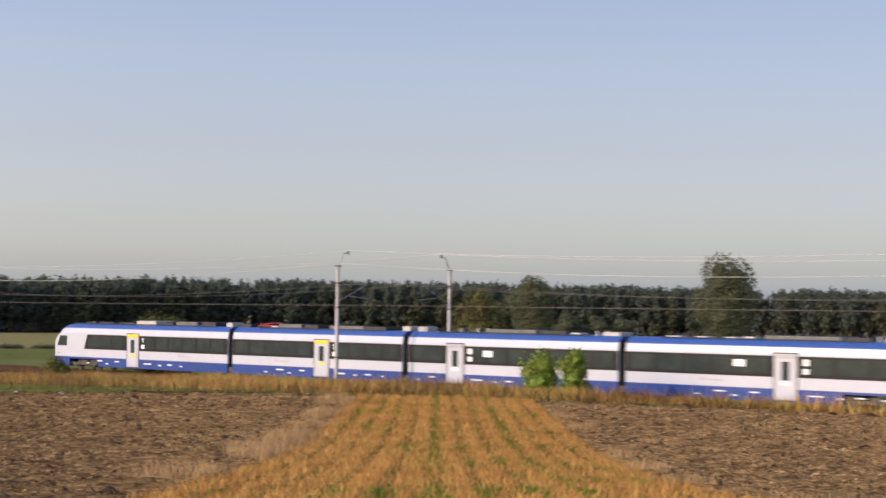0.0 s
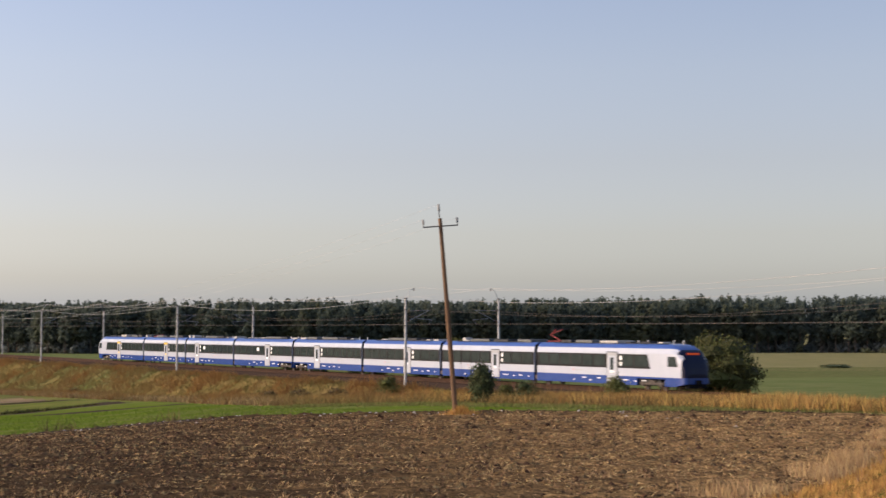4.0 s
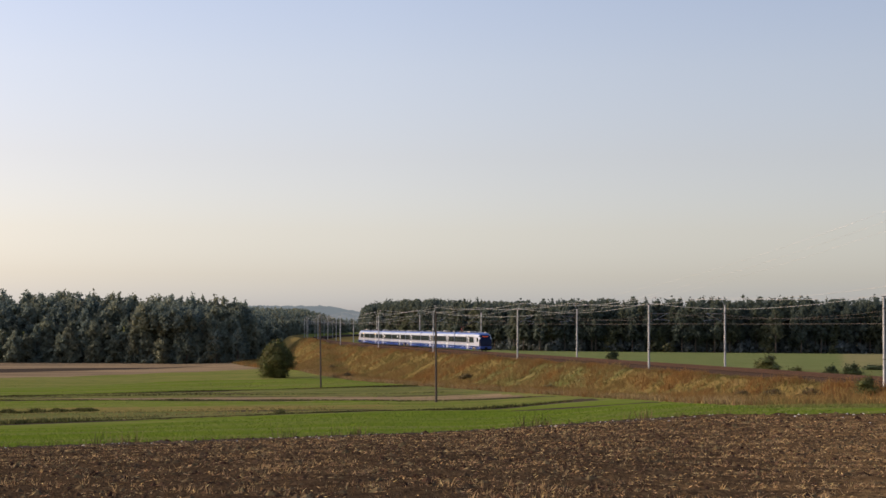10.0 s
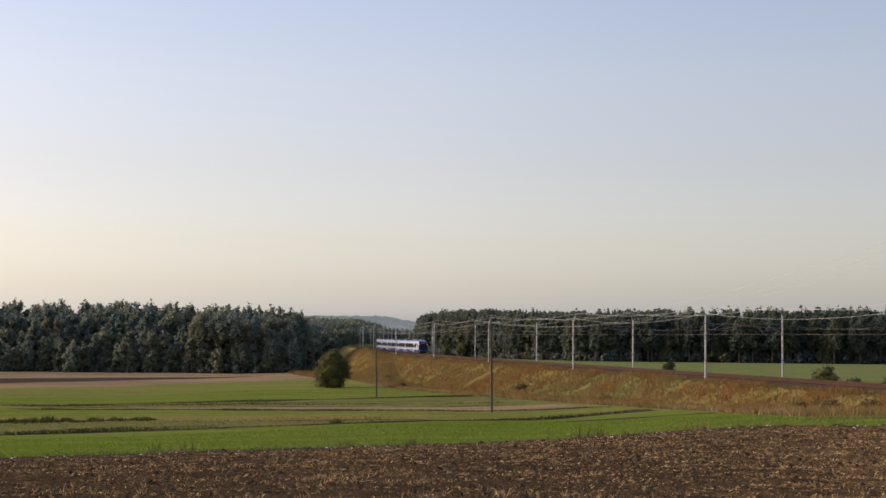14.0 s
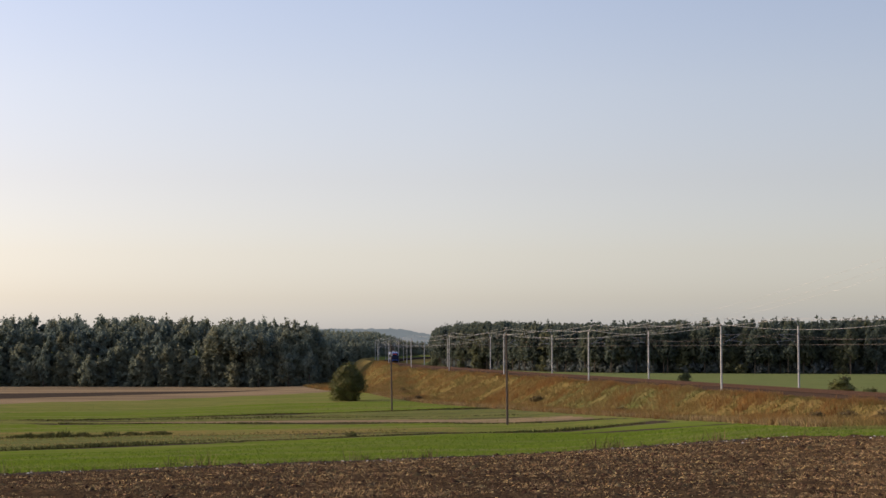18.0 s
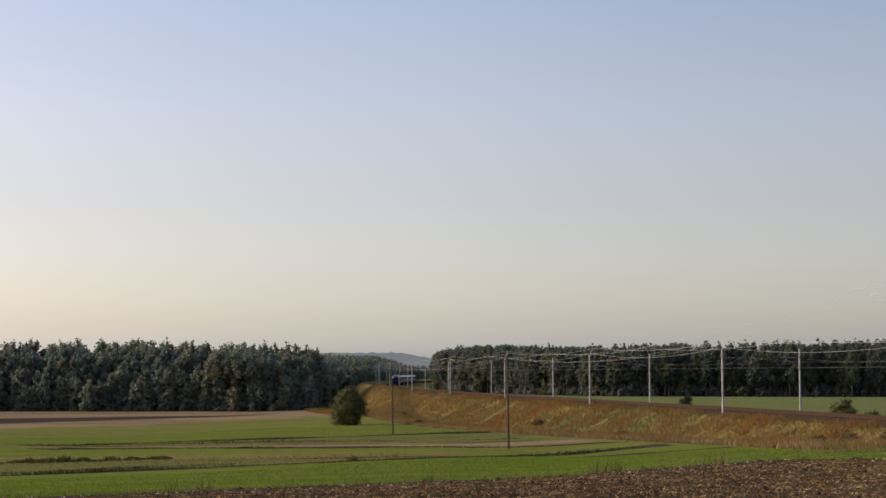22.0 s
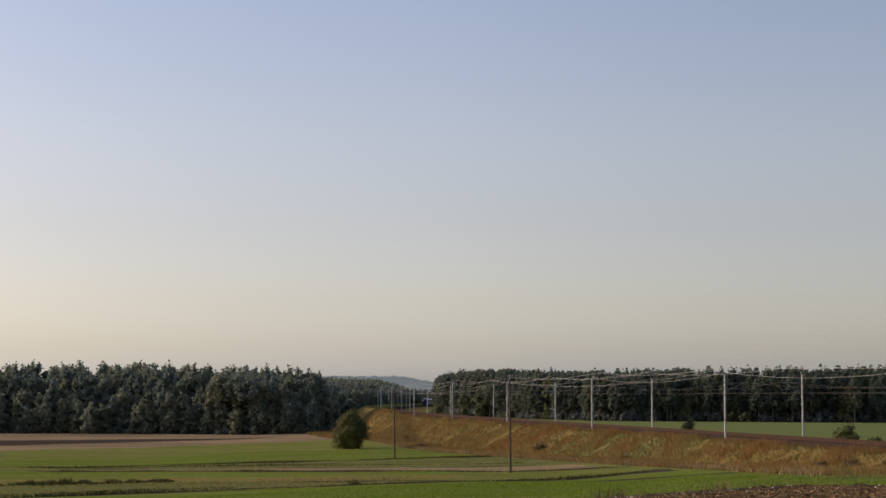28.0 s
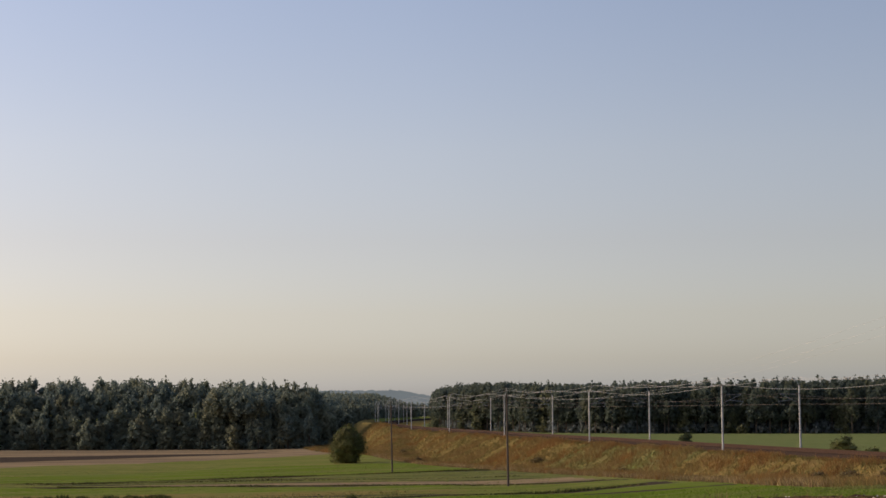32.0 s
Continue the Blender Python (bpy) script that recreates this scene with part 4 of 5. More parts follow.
pantograph(cars[1], 17.9 / 2 - 3.0, False)
pantograph(cars[7], 22.2 / 2 - 1.1 - 0.5, True)


def front_at(t):
    """How far along the line the train's nose has come after t seconds."""
    return 57.3 + 36.015 * t + 0.0094 * t * t


# ---- growing things ----
R = np.random.RandomState(7)
# forest leaves lightened, needles slightly blued, to stand in for distance haze
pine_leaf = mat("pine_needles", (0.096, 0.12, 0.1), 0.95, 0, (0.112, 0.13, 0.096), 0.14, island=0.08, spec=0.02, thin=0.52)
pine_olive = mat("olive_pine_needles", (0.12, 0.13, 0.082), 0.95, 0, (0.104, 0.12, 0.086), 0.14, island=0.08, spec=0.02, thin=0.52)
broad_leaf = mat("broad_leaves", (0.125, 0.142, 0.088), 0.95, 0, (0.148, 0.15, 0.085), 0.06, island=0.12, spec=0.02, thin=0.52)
# paler leaf copies for the left and distant woods: haze put into the colour
hazed_pine = mat("haze_paled_needles", (0.165, 0.2, 0.17), 0.95, 0, (0.185, 0.21, 0.16), 0.1, island=0.06, spec=0.02, thin=0.5)
hazed_broad = mat("haze_paled_leaves", (0.185, 0.21, 0.16), 0.95, 0, (0.21, 0.218, 0.148), 0.1, island=0.06, spec=0.02, thin=0.5)
hazed_olive = mat("haze_paled_olive_leaves", (0.215, 0.215, 0.145), 0.95, 0, (0.19, 0.205, 0.145), 0.1, island=0.06, spec=0.02, thin=0.5)
# the undergrowth's bluish paleness is painted haze as well
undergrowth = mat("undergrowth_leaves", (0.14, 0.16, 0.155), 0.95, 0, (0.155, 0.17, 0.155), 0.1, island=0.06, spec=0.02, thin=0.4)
dark_leaf = mat("dark_leaves", (0.055, 0.07, 0.03), 0.85, 0, (0.07, 0.08, 0.03), 0.5, island=0.45, thin=0.25)
olive_leaf = mat("olive_leaves", (0.075, 0.082, 0.022), 0.8, 0, (0.1, 0.095, 0.028), 0.5, island=0.45, thin=0.3)
fresh_leaf = mat("fresh_leaves", (0.14, 0.21, 0.025), 0.7, 0, (0.2, 0.25, 0.04), 0.8, island=0.4, thin=0.35)
fresh_olive = mat("olive_green_leaves", (0.10, 0.115, 0.035), 0.8, 0, (0.13, 0.125, 0.04), 0.6, island=0.35, thin=0.3)
bank_leaf = mat("brown_bank_leaves", (0.13, 0.085, 0.038), 0.85, 0, (0.10, 0.088, 0.034), 0.6, island=0.45, thin=0.3)
rust_blade = mat("rust_grass_blades", (0.26, 0.14, 0.05), 0.95, 0, (0.195, 0.112, 0.042), 0.15, island=0.3, spec=0.05, thin=0.3)
bark = mat("bark", (0.085, 0.07, 0.055), 0.95, 0, (0.11, 0.085, 0.065), 1.0, bump=0.3)
dry_blade = mat("dry_grass_blades", (0.265, 0.172, 0.07), 0.95, 0, (0.19, 0.136, 0.05), 0.12, island=0.3, spec=0.05, thin=0.3)
straw_blade = mat("straw_blades", (0.53, 0.295, 0.088), 0.9, 0, (0.39, 0.21, 0.057), 0.6, island=0.35, thin=0.25)
beige_blade = mat("beige_weed_blades", (0.48, 0.325, 0.165), 0.9, 0, (0.36, 0.225, 0.10), 0.6, island=0.35, thin=0.3)
green_blade = mat("green_blades", (0.106, 0.168, 0.013), 0.8, 0, (0.138, 0.19, 0.02), 0.2, island=0.2, thin=0.35)
weed_blade = mat("rust_weed_blades", (0.16, 0.10, 0.05), 0.9, 0, (0.10, 0.10, 0.035), 0.5, island=0.4)
clod_mat = mat("soil_clods", (0.125, 0.082, 0.046), 0.95, 0, (0.05, 0.033, 0.02), 1.2, island=0.5, spec=0.0)
fleck_mat = mat("straw_flecks", (0.54, 0.345, 0.165), 0.9, 0, (0.29, 0.175, 0.08), 0.5, island=0.5, spec=0.05)


def unit(v):
    return v / np.maximum(np.linalg.norm(v, axis=1, keepdims=True), 1e-6)


def in_lumps(lumps, n, hollow=0.45, facing=False):
    """n points in a handful of round lumps (x, y, z, rx, rz), more of them near the skin."""
    w = np.array([l[3] * (l[3] + l[4]) for l in lumps])
    i = R.choice(len(lumps), n, p=w / w.sum())
    dirs = unit(R.normal(size=(n, 3)))
    q = dirs * (hollow + (1 - hollow) * R.uniform(0, 1, (n, 1)) ** 0.5) * R.uniform(0.85, 1.12, (n, 1))
    L = np.array(lumps)[i]
    p = L[:, :3] + q * np.stack([L[:, 3], L[:, 3], L[:, 4]], -1)
    return (p, dirs) if facing else p


def trunk_quads(x, y, z, h, r0, r1, n=5):
    a = np.arange(n) * 2 * math.pi / n
    lo = np.stack([x + r0 * np.cos(a), y + r0 * np.sin(a), np.full(n, z)], -1)
    hi = np.stack([x + r1 * np.cos(a), y + r1 * np.sin(a), np.full(n, z + h)], -1)
    k = np.arange(n)
    return np.concatenate([lo, hi]), np.stack([k, (k + 1) % n, (k + 1) % n + n, k + n], -1)


def ball_shape():
    """A ball of 20 triangles."""
    g = (1 + math.sqrt(5)) / 2
    v = unit(np.array([(-1, g, 0), (1, g, 0), (-1, -g, 0), (1, -g, 0), (0, -1, g), (0, 1, g), (0, -1, -g), (0, 1, -g), (g, 0, -1), (g, 0, 1), (-g, 0, -1), (-g, 0, 1)], float))
    f = [(0, 11, 5), (0, 5, 1), (0, 1, 7), (0, 7, 10), (0, 10, 11), (1, 5, 9), (5, 11, 4), (11, 10, 2), (10, 7, 6), (7, 1, 8),
         (3, 9, 4), (3, 4, 2), (3, 2, 6), (3, 6, 8), (3, 8, 9), (4, 9, 5), (2, 4, 11), (6, 2, 10), (8, 6, 7), (9, 8, 1)]
    return v, np.array(f)


BALL_V, BALL_F = ball_shape()
CORE_V = np.array([(1, 0, 0), (0, 1, 0), (-1, 0, 0), (0, -1, 0), (0, 0, 1), (0, 0, -1)], float)
CORE_F = np.array([(0, 1, 4), (1, 2, 4), (2, 3, 4), (3, 0, 4), (1, 0, 5), (2, 1, 5), (3, 2, 5), (0, 3, 5)])


def crown_of(pc, x, y, z, h, low, r, point, boughs, n, size, m):
    """A crown from low * h to the top: uneven boughs set round the stem, with n sprays or leaf plates on them; point: 0 round, 1 conical."""
    u = (np.arange(boughs) + R.uniform(0, 1, boughs)) / boughs
    wide = r * ((1 - u) ** 0.8 * point + np.sqrt(np.maximum(0.1, 1 - (1.75 * u - 0.8) ** 2)) * (1 - point)) * R.uniform(0.8, 1.2, boughs)
    a = 2.4 * np.arange(boughs) + R.uniform(0, 1.5, boughs)
    deep = np.clip(h * (1 - low) / boughs * R.uniform(1.5, 2.6, boughs), 0.5, 2.4)
    zz = z + h * low + 0.4 * deep + (h * (1 - low) - 1.2 * deep) * u
    lumps = np.stack([x + np.cos(a) * wide * 0.55, y + np.sin(a) * wide * 0.55, zz, 0.35 + wide * 0.42, deep], -1)
    q = CORE_V[None] * R.uniform(0.5, 0.8, (boughs, 6, 1)) * np.stack([lumps[:, 3], lumps[:, 3], lumps[:, 4]], -1)[:, None] + lumps[:, None, :3]
    pc.add(q.reshape(-1, 3), (CORE_F[None] + 6 * np.arange(boughs)[:, None, None]).reshape(-1, 3), m)
    p, q = in_lumps(lumps, n, 0.62, True)
    q = unit(0.5 * q + R.normal(size=(n, 3)))
    t = unit(np.cross(q, R.normal(size=(n, 3))))
    w = np.cross(q, t)
    sz = (size * R.uniform(0.55, 1.5, n))[:, None]
    pc.add(np.stack([p - t * sz * 0.55 - w * sz * 0.3, p + t * sz * 0.55 - w * sz * 0.3, p + w * sz * 0.75], 1).reshape(-1, 3), np.arange(3 * n).reshape(n, 3), m)


def forest_tree(pc, x, y, z, h, kind, n, back, low):
    """One tree of a far wood: 0 pine with a high crown, 1 broad tree clothed to the ground, 2 slim spruce; back: deep in the wood, where the tops alone show."""
    b = 9 if back else 14
    if kind == 1:
        crown_of(pc, x, y, z, h, 0.45 if back else 0.02, max(3.0, h * R.uniform(0.2, 0.3)), 0.25, b + 4, n, 0.92, 1 if R.uniform() < 0.7 else 4)
    elif kind == 2:
        crown_of(pc, x, y, z, h * 1.03, 0.5 if back else 0.12, h * R.uniform(0.15, 0.18), 0.8, b, n, 0.6, 0)
    else:
        crown_of(pc, x, y, z, h, max(low, 0.55 if back else 0), h * R.uniform(0.17, 0.235), R.uniform(0.15, 0.45), b, n, 0.68, 0 if R.uniform() < 0.75 else 4)
    if kind == 0 and not back:
        v, f = trunk_quads(x, y, z, h * 0.8, 0.2, 0.08)
        pc.add(v, np.concatenate([f[:, [0, 1, 2]], f[:, [0, 2, 3]]]), 2)


def wood_edge(name, path, rows, gap, height_of, broad, steps, label, low, leaf_mats, n_front=420, back=4.6, bushes=0.3):
    """A wood behind a line of points: rows of trees, each row further in and taller; the wood lies to the left of the line."""
    pc = Pieces()
    P = np.array(path, float)
    seg = np.hypot(*np.diff(P, axis=0).T)
    acc = np.concatenate([[0], np.cumsum(seg)])

    def place(u, off):
        x, y = np.interp(u, acc, P[:, 0]), np.interp(u, acc, P[:, 1])
        k = min(len(seg) - 1, max(0, int(np.searchsorted(acc, u) - 1)))
        tx, ty = (P[k + 1] - P[k]) / seg[k]
        return x - ty * off, y + tx * off

    for r in range(rows):
        for u in np.arange(R.uniform(0, gap), acc[-1], gap):
            u += R.normal() * gap * 0.3
            x, y = place(u, back * r + R.normal() * 1.5)
            h = height_of(min(1, max(0, u / acc[-1]))) * steps[min(r, len(steps) - 1)] * (1 + 0.024 * R.normal())
            kind = 1 if R.uniform() < broad(r) else (2 if R.uniform() < 0.03 else 0)
            if kind == 1:
                h *= R.uniform(0.65, 1.0) if r < 2 else R.uniform(0.85, 1.0)
            forest_tree(pc, x, y, z_at(x, y) - 0.2, h, kind, n_front if r < 3 else int(n_front * 0.7), r >= 3, low)
        if r in (0, 1, 2):     # young growth under the trees closes the view into the wood
            for u in np.arange(R.uniform(0, 3), acc[-1], 3.0):
                x, y = place(u, back * r + 2.0 + R.normal() * 1.0)
                h = R.uniform(3.5, 6.0) + 2.2 * r
                crown_of(pc, x, y, z_at(x, y) - 0.4, h, 0.0, R.uniform(2.0, 2.8), 0.3, 8, 90, 0.85, 3)
        if r == 0:             # loose bushes along the edge
            for u in np.arange(R.uniform(0, 6), acc[-1], 6.0):
                if R.uniform() < bushes:
                    x, y = place(u, -1.5 + R.normal() * 1.0)
                    crown_of(pc, x, y, z_at(x, y) - 0.3, R.uniform(1.5, 4.0), 0.0, R.uniform(1.2, 2.4), 0.2, 8, 120, 0.4, 1)
    return tagged(new(name, pc.mesh(name, [leaf_mats[0], leaf_mats[1], bark, leaf_mats[3], leaf_mats[2]], True)), label, "forest", kind="stuff")


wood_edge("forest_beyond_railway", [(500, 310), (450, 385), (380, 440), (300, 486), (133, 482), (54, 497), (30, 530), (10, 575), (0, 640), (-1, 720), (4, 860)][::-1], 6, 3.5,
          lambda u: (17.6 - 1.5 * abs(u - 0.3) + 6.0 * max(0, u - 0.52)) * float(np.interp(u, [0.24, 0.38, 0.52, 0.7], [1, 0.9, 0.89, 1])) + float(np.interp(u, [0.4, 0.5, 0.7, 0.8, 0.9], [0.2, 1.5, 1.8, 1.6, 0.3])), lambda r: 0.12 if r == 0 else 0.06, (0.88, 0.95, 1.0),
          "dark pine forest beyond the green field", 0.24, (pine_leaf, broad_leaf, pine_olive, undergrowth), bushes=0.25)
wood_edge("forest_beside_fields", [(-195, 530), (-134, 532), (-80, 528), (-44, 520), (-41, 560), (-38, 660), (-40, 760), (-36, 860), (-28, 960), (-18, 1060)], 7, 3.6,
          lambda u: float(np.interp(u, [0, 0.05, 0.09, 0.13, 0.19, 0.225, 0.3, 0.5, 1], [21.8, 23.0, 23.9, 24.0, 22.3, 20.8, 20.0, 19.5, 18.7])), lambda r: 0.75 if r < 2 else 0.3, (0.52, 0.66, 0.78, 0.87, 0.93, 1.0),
          "mixed pine and broadleaf forest behind brown fields", 0.2, (hazed_pine, hazed_broad, hazed_olive, hazed_pine), bushes=0.8)
wood_edge("distant_forest", [(-160, 1120), (-40, 1180), (60, 1210), (200, 1180)], 3, 5.5, lambda u: 12.0, lambda r: 0.3, (0.8, 0.9, 1.0), "hazy distant forest where the railway disappears", 0.2, (hazed_pine, hazed_broad, hazed_olive, hazed_pine), 100, 9)


def far_ridge():
    """A hazy wooded ridge on the horizon."""
    a = np.radians(np.linspace(-9, 9, 500))
    top = np.interp(np.degrees(a), [-9, -4, -1.4, -0.5, 0.5, 9], [30, 42, 42, 33, 28, 24])
    top = top + np.array([2.0 * noise.noise((q * 900, 0.0, 1.0)) + 1.5 * noise.noise((q * 250, 0.0, 5.0)) for q in a])
    x, y = 3000 * np.sin(a), 3000 * np.cos(a)
    v = np.concatenate([np.stack([x, y, np.full(500, -5.0)], -1), np.stack([x, y, top], -1), np.stack([x * 1.1, y * 1.1, np.full(500, -5.0)], -1)])
    k = np.arange(499)
    f = np.concatenate([np.stack([k, k + 1, k + 501, k + 500], -1), np.stack([k + 500, k + 501, k + 1001, k + 1000], -1)])
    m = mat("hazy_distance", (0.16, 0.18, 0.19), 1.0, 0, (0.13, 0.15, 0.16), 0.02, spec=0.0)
    # a faint bluish emission imitates the haze in front of the ridge
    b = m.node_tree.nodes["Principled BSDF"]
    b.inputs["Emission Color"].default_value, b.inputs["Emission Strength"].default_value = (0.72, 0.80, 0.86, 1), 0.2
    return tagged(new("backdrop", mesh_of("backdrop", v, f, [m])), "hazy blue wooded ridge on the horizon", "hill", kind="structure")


far_ridge()


def grown(name, x, y, w, h, material, label, category, n=900, leaf=0.22, lumps=9, stem=0.25, z=None, low=0.12, tall=False):
    """A bush or a tree: stems or trunk with limbs, and a crown of many small leaves with gaps."""
    z = z_at(x, y) if z is None else z
    t = empty(name, pose(x, y, z))
    bm = bmesh.new()
    ll = []
    for k in range(lumps):
        a, u = 2.4 * k + R.uniform(0, 1), (k + 0.5) / lumps
        zz = h * (low + (0.88 - low) * u)
        full = math.sqrt(max(0.1, 1 - (1.75 * u - 0.72) ** 2 * 0.8))
        if tall:
            full = math.sqrt(max(0.1, 1 - (1.9 * u - 0.95) ** 2 * 0.75))
        rr = w * 0.36 * full * R.uniform(0.7, 1.2)
        ll.append((math.cos(a) * w * 0.17 * full, math.sin(a) * w * 0.17 * full, zz, rr, min(h * 0.2, rr)))
    tr = max(0.03, h * 0.016)
    rod(bm, (0, 0, -0.15), (0, 0, h * (stem + 0.3)), tr, tr * 0.5, 7)
    for l in ll:
        rod(bm, (0, 0, max(0.05, l[2] * 0.45)), (l[0], l[1], l[2]), tr * 0.5, tr * 0.2, 5)
    part("stems" if h < 6 else "trunk", bm, bark, t, "brown bark")
    pc = Pieces()
    for l in ll:
        pc.add(BALL_V * R.uniform(0.65, 0.95, (12, 1)) * (0.65 if h > 10 else 1.0) * (l[3], l[3], l[4]) + l[:3], BALL_F)
    n = int(n * 3.0)
    p, q = in_lumps(ll, n, 0.7, True)
    p, q = p + q * R.exponential(0.05 * w / 4 if h > 4 else 0.12, (n, 1)), unit(q + 0.8 * R.normal(size=(n, 3)))
    a = unit(np.cross(q, R.normal(size=(n, 3))))
    b = np.cross(q, a)
    sz = (leaf * 0.85 * R.uniform(0.5, 1.4, n))[:, None]
    pc.add(np.stack([p - a * sz * 0.6, p + b * sz * 0.5, p + a * sz * 0.6], 1).reshape(-1, 3), np.arange(3 * n).reshape(n, 3))
    v, f = np.concatenate(pc.v), np.concatenate(pc.f)
    v[:, 2] = np.maximum(v[:, 2], 0.02)
    part("foliage" if h < 6 else "crown", mesh_of("foliage", v, f, [material]), None, t)
    return tagged(t, label, category)


def on_bearing(az, d):
    """The place d metres beside the far track, az degrees to the right of +y from the origin."""
    s = np.arange(-150, 900, 0.25)
    x, y, _ = line(s, d)
    k = int(np.argmin(np.abs(np.degrees(np.arctan2(x, y)) - az) + 99 * (y < 5)))
    return float(x[k]), float(y[k])


def at_bearing(az, dist):
    return dist * math.sin(radians(az)), dist * math.cos(radians(az))


grown("shrub", *on_bearing(41.6, 8), 2.7, 3.6, fresh_leaf, "bright green leafy shrub beside the railway", "bush", 900, 0.2)
grown("shrub", *on_bearing(42.8, 8), 2.2, 4.2, fresh_leaf, "tall bright green shrub in dry grass", "bush", 1000, 0.2)
grown("shrub", *at_bearing(20.3, 116), 1.8, 3.0, dark_leaf, "narrow dark green bush on the grass strip", "bush", 1300, 0.2, 12, low=0.04, tall=True)
grown("shrub", *on_bearing(21.9, 13), 2.4, 1.5, dark_leaf, "low dark green bush beside the track", "bush", 700, 0.2, 5, low=0.05)
grown("shrub", *on_bearing(21.2, 14), 1.4, 1.3, olive_leaf, "low reddish olive bush in dry grass", "bush", 500, 0.18, 5, low=0.05)
grown("shrub", *on_bearing(17.04, 9.5), 2.6, 2.3, olive_leaf, "loose olive green bush below a mast", "bush", 600, 0.2, 6, low=0.05)
grown("shrub", *on_bearing(25.05, 10), 2.2, 1.7, fresh_olive, "rounded olive bush beside the track", "bush", 700, 0.2, 5, low=0.05)
grown("shrub", *at_bearing(19.36, 232), 7.4, 5.6, olive_leaf, "wide dark bush beyond the railway", "bush", 2600, 0.4, 9, low=0.06)
grown("shrub", *at_bearing(21.1, 262), 5.6, 2.7, dark_leaf, "low dark hedge bush in a meadow", "bush", 800, 0.35, 6, low=0.05)
grown("shrub", *at_bearing(22.1, 268), 4.6, 2.6, dark_leaf, "low dark hedge bush in a meadow", "bush", 700, 0.35, 6, low=0.05)
grown("shrub", *at_bearing(18.2, 250), 3.4, 1.7, dark_leaf, "low dark hedge bush in a meadow", "bush", 500, 0.35, 6, low=0.05)
grown("shrub", *at_bearing(16.6, 228), 2.8, 2.0, dark_leaf, "small dark bush behind the track", "bush", 500, 0.3, 6, low=0.05)
grown("shrub", *at_bearing(15.9, 240), 2.2, 1.5, dark_leaf, "small dark bush behind the track", "bush", 400, 0.3, 6, low=0.05)
grown("shrub", *on_bearing(8.5, -9), 2.4, 2.3, dark_leaf, "small round dark bush behind the track", "bush", 600, 0.3, 6, low=0.05)
grown("shrub", *on_bearing(13.75, -8), 4.2, 2.9, olive_leaf, "loose spreading bush behind the track", "bush", 500, 0.28, 6, low=0.05)
grown("shrub", *on_bearing(14.7, -9), 3.0, 1.4, olive_leaf, "loose spreading bush behind the track", "bush", 350, 0.28, 6, low=0.05)
grown("shrub", *at_bearing(39.5, 215), 9.0, 10.9, mat("turning_leaves", (0.115, 0.095, 0.03), 0.8, 0, (0.085, 0.085, 0.028), 0.5, island=0.4, thin=0.3), "large round bush turning brown beyond the railway", "bush", 3000, 0.4, 9, low=0.06)
grown("tree", *at_bearing(48.05, 290), 11.5, 18.6, broad_leaf, "tall broadleaf tree standing alone in a meadow", "tree", 4200, 0.55, 12, 0.35, low=0.14, tall=True)
grown("tree", *at_bearing(41.35, 410), 12, 18.3, broad_leaf, "broadleaf tree in front of the forest", "tree", 2600, 0.7, 10, 0.3, low=0.06, tall=True)
for az, dist, w, h in ((42.6, 480, 9, 8.5), (43.6, 485, 9, 8.0), (44.5, 490, 8, 7.5), (25.3, 540, 12, 10), (24.2, 545, 10, 6.5), (26.2, 545, 10, 8)):
    grown("tree", *at_bearing(az, dist), w, h, broad_leaf, "pale low tree at the forest edge", "tree", 1000, 0.8, 7, 0.25, low=0.06)
grown("shrub", *on_bearing(28.45, -9), 8.4, 6.0, olive_leaf, "wide olive bush close behind the railway", "bush", 3600, 0.3, 12, low=0.05)
grown("shrub", -20.5, 361, 8.6, 8.2, olive_leaf, "rounded olive green bush at the foot of the bank", "bush", 5200, 0.33, 14, low=0.05)
for az, d, w, h in ((-0.75, 23, 1.8, 1.1), (-1.3, 20, 1.5, 1.0), (12.9, 14, 1.8, 1.0), (14.0, 17, 2.0, 1.2), (6.3, 16, 1.6, 0.9), (15.2, 17, 1.8, 1.2), (3.4, 14, 2.0, 1.0)):
    grown("shrub", *on_bearing(az, d), w * 1.2, h, bank_leaf, "small brownish bush on the grassy bank", "bush", 420, 0.24, 8, low=0.02)
for az, dist, w, h in ((17.3, 300, 5, 0.9), (18.0, 305, 6, 0.8), (23.4, 310, 7, 0.7), (24.6, 312, 8, 0.6), (25.9, 315, 7, 0.6), (27.2, 318, 8, 0.6), (32.5, 330, 7, 0.7), (35.0, 330, 8, 0.6)):     # scrub along the far meadow
    grown("shrub", *at_bearing(az, dist), w, h, dark_leaf, "low dark scrub along a field boundary", "bush", 260, 0.3, 7, low=0.03)
grown("shrub", -9.6, 178.2, 1.2, 0.4, olive_leaf, "dark weedy clump between crop strips", "bush", 160, 0.2, 4, low=0.03)

# a wrapped bale in the far meadow
bx, by = at_bearing(26.34, 405)
bm = bmesh.new()
rod(bm, (0, -0.5, 0.5), (0, 0.5, 0.5), 0.5, 0.5, 24)
bmesh.ops.bevel(bm, geom=[e for e in bm.edges if abs(e.verts[0].co.y - e.verts[1].co.y) < 0.01], offset=0.08, segments=2, affect="EDGES")
bale = part("hay_bale", bm, mat("bale_wrap", (0.78, 0.78, 0.76), 0.4, 0, (0.7, 0.7, 0.68), 3.0))
bale.matrix_world = pose(bx, by, z_at(bx, by), 0, 0, 30)
tagged(bale, "white wrapped round hay bale in a meadow", "hay bale")


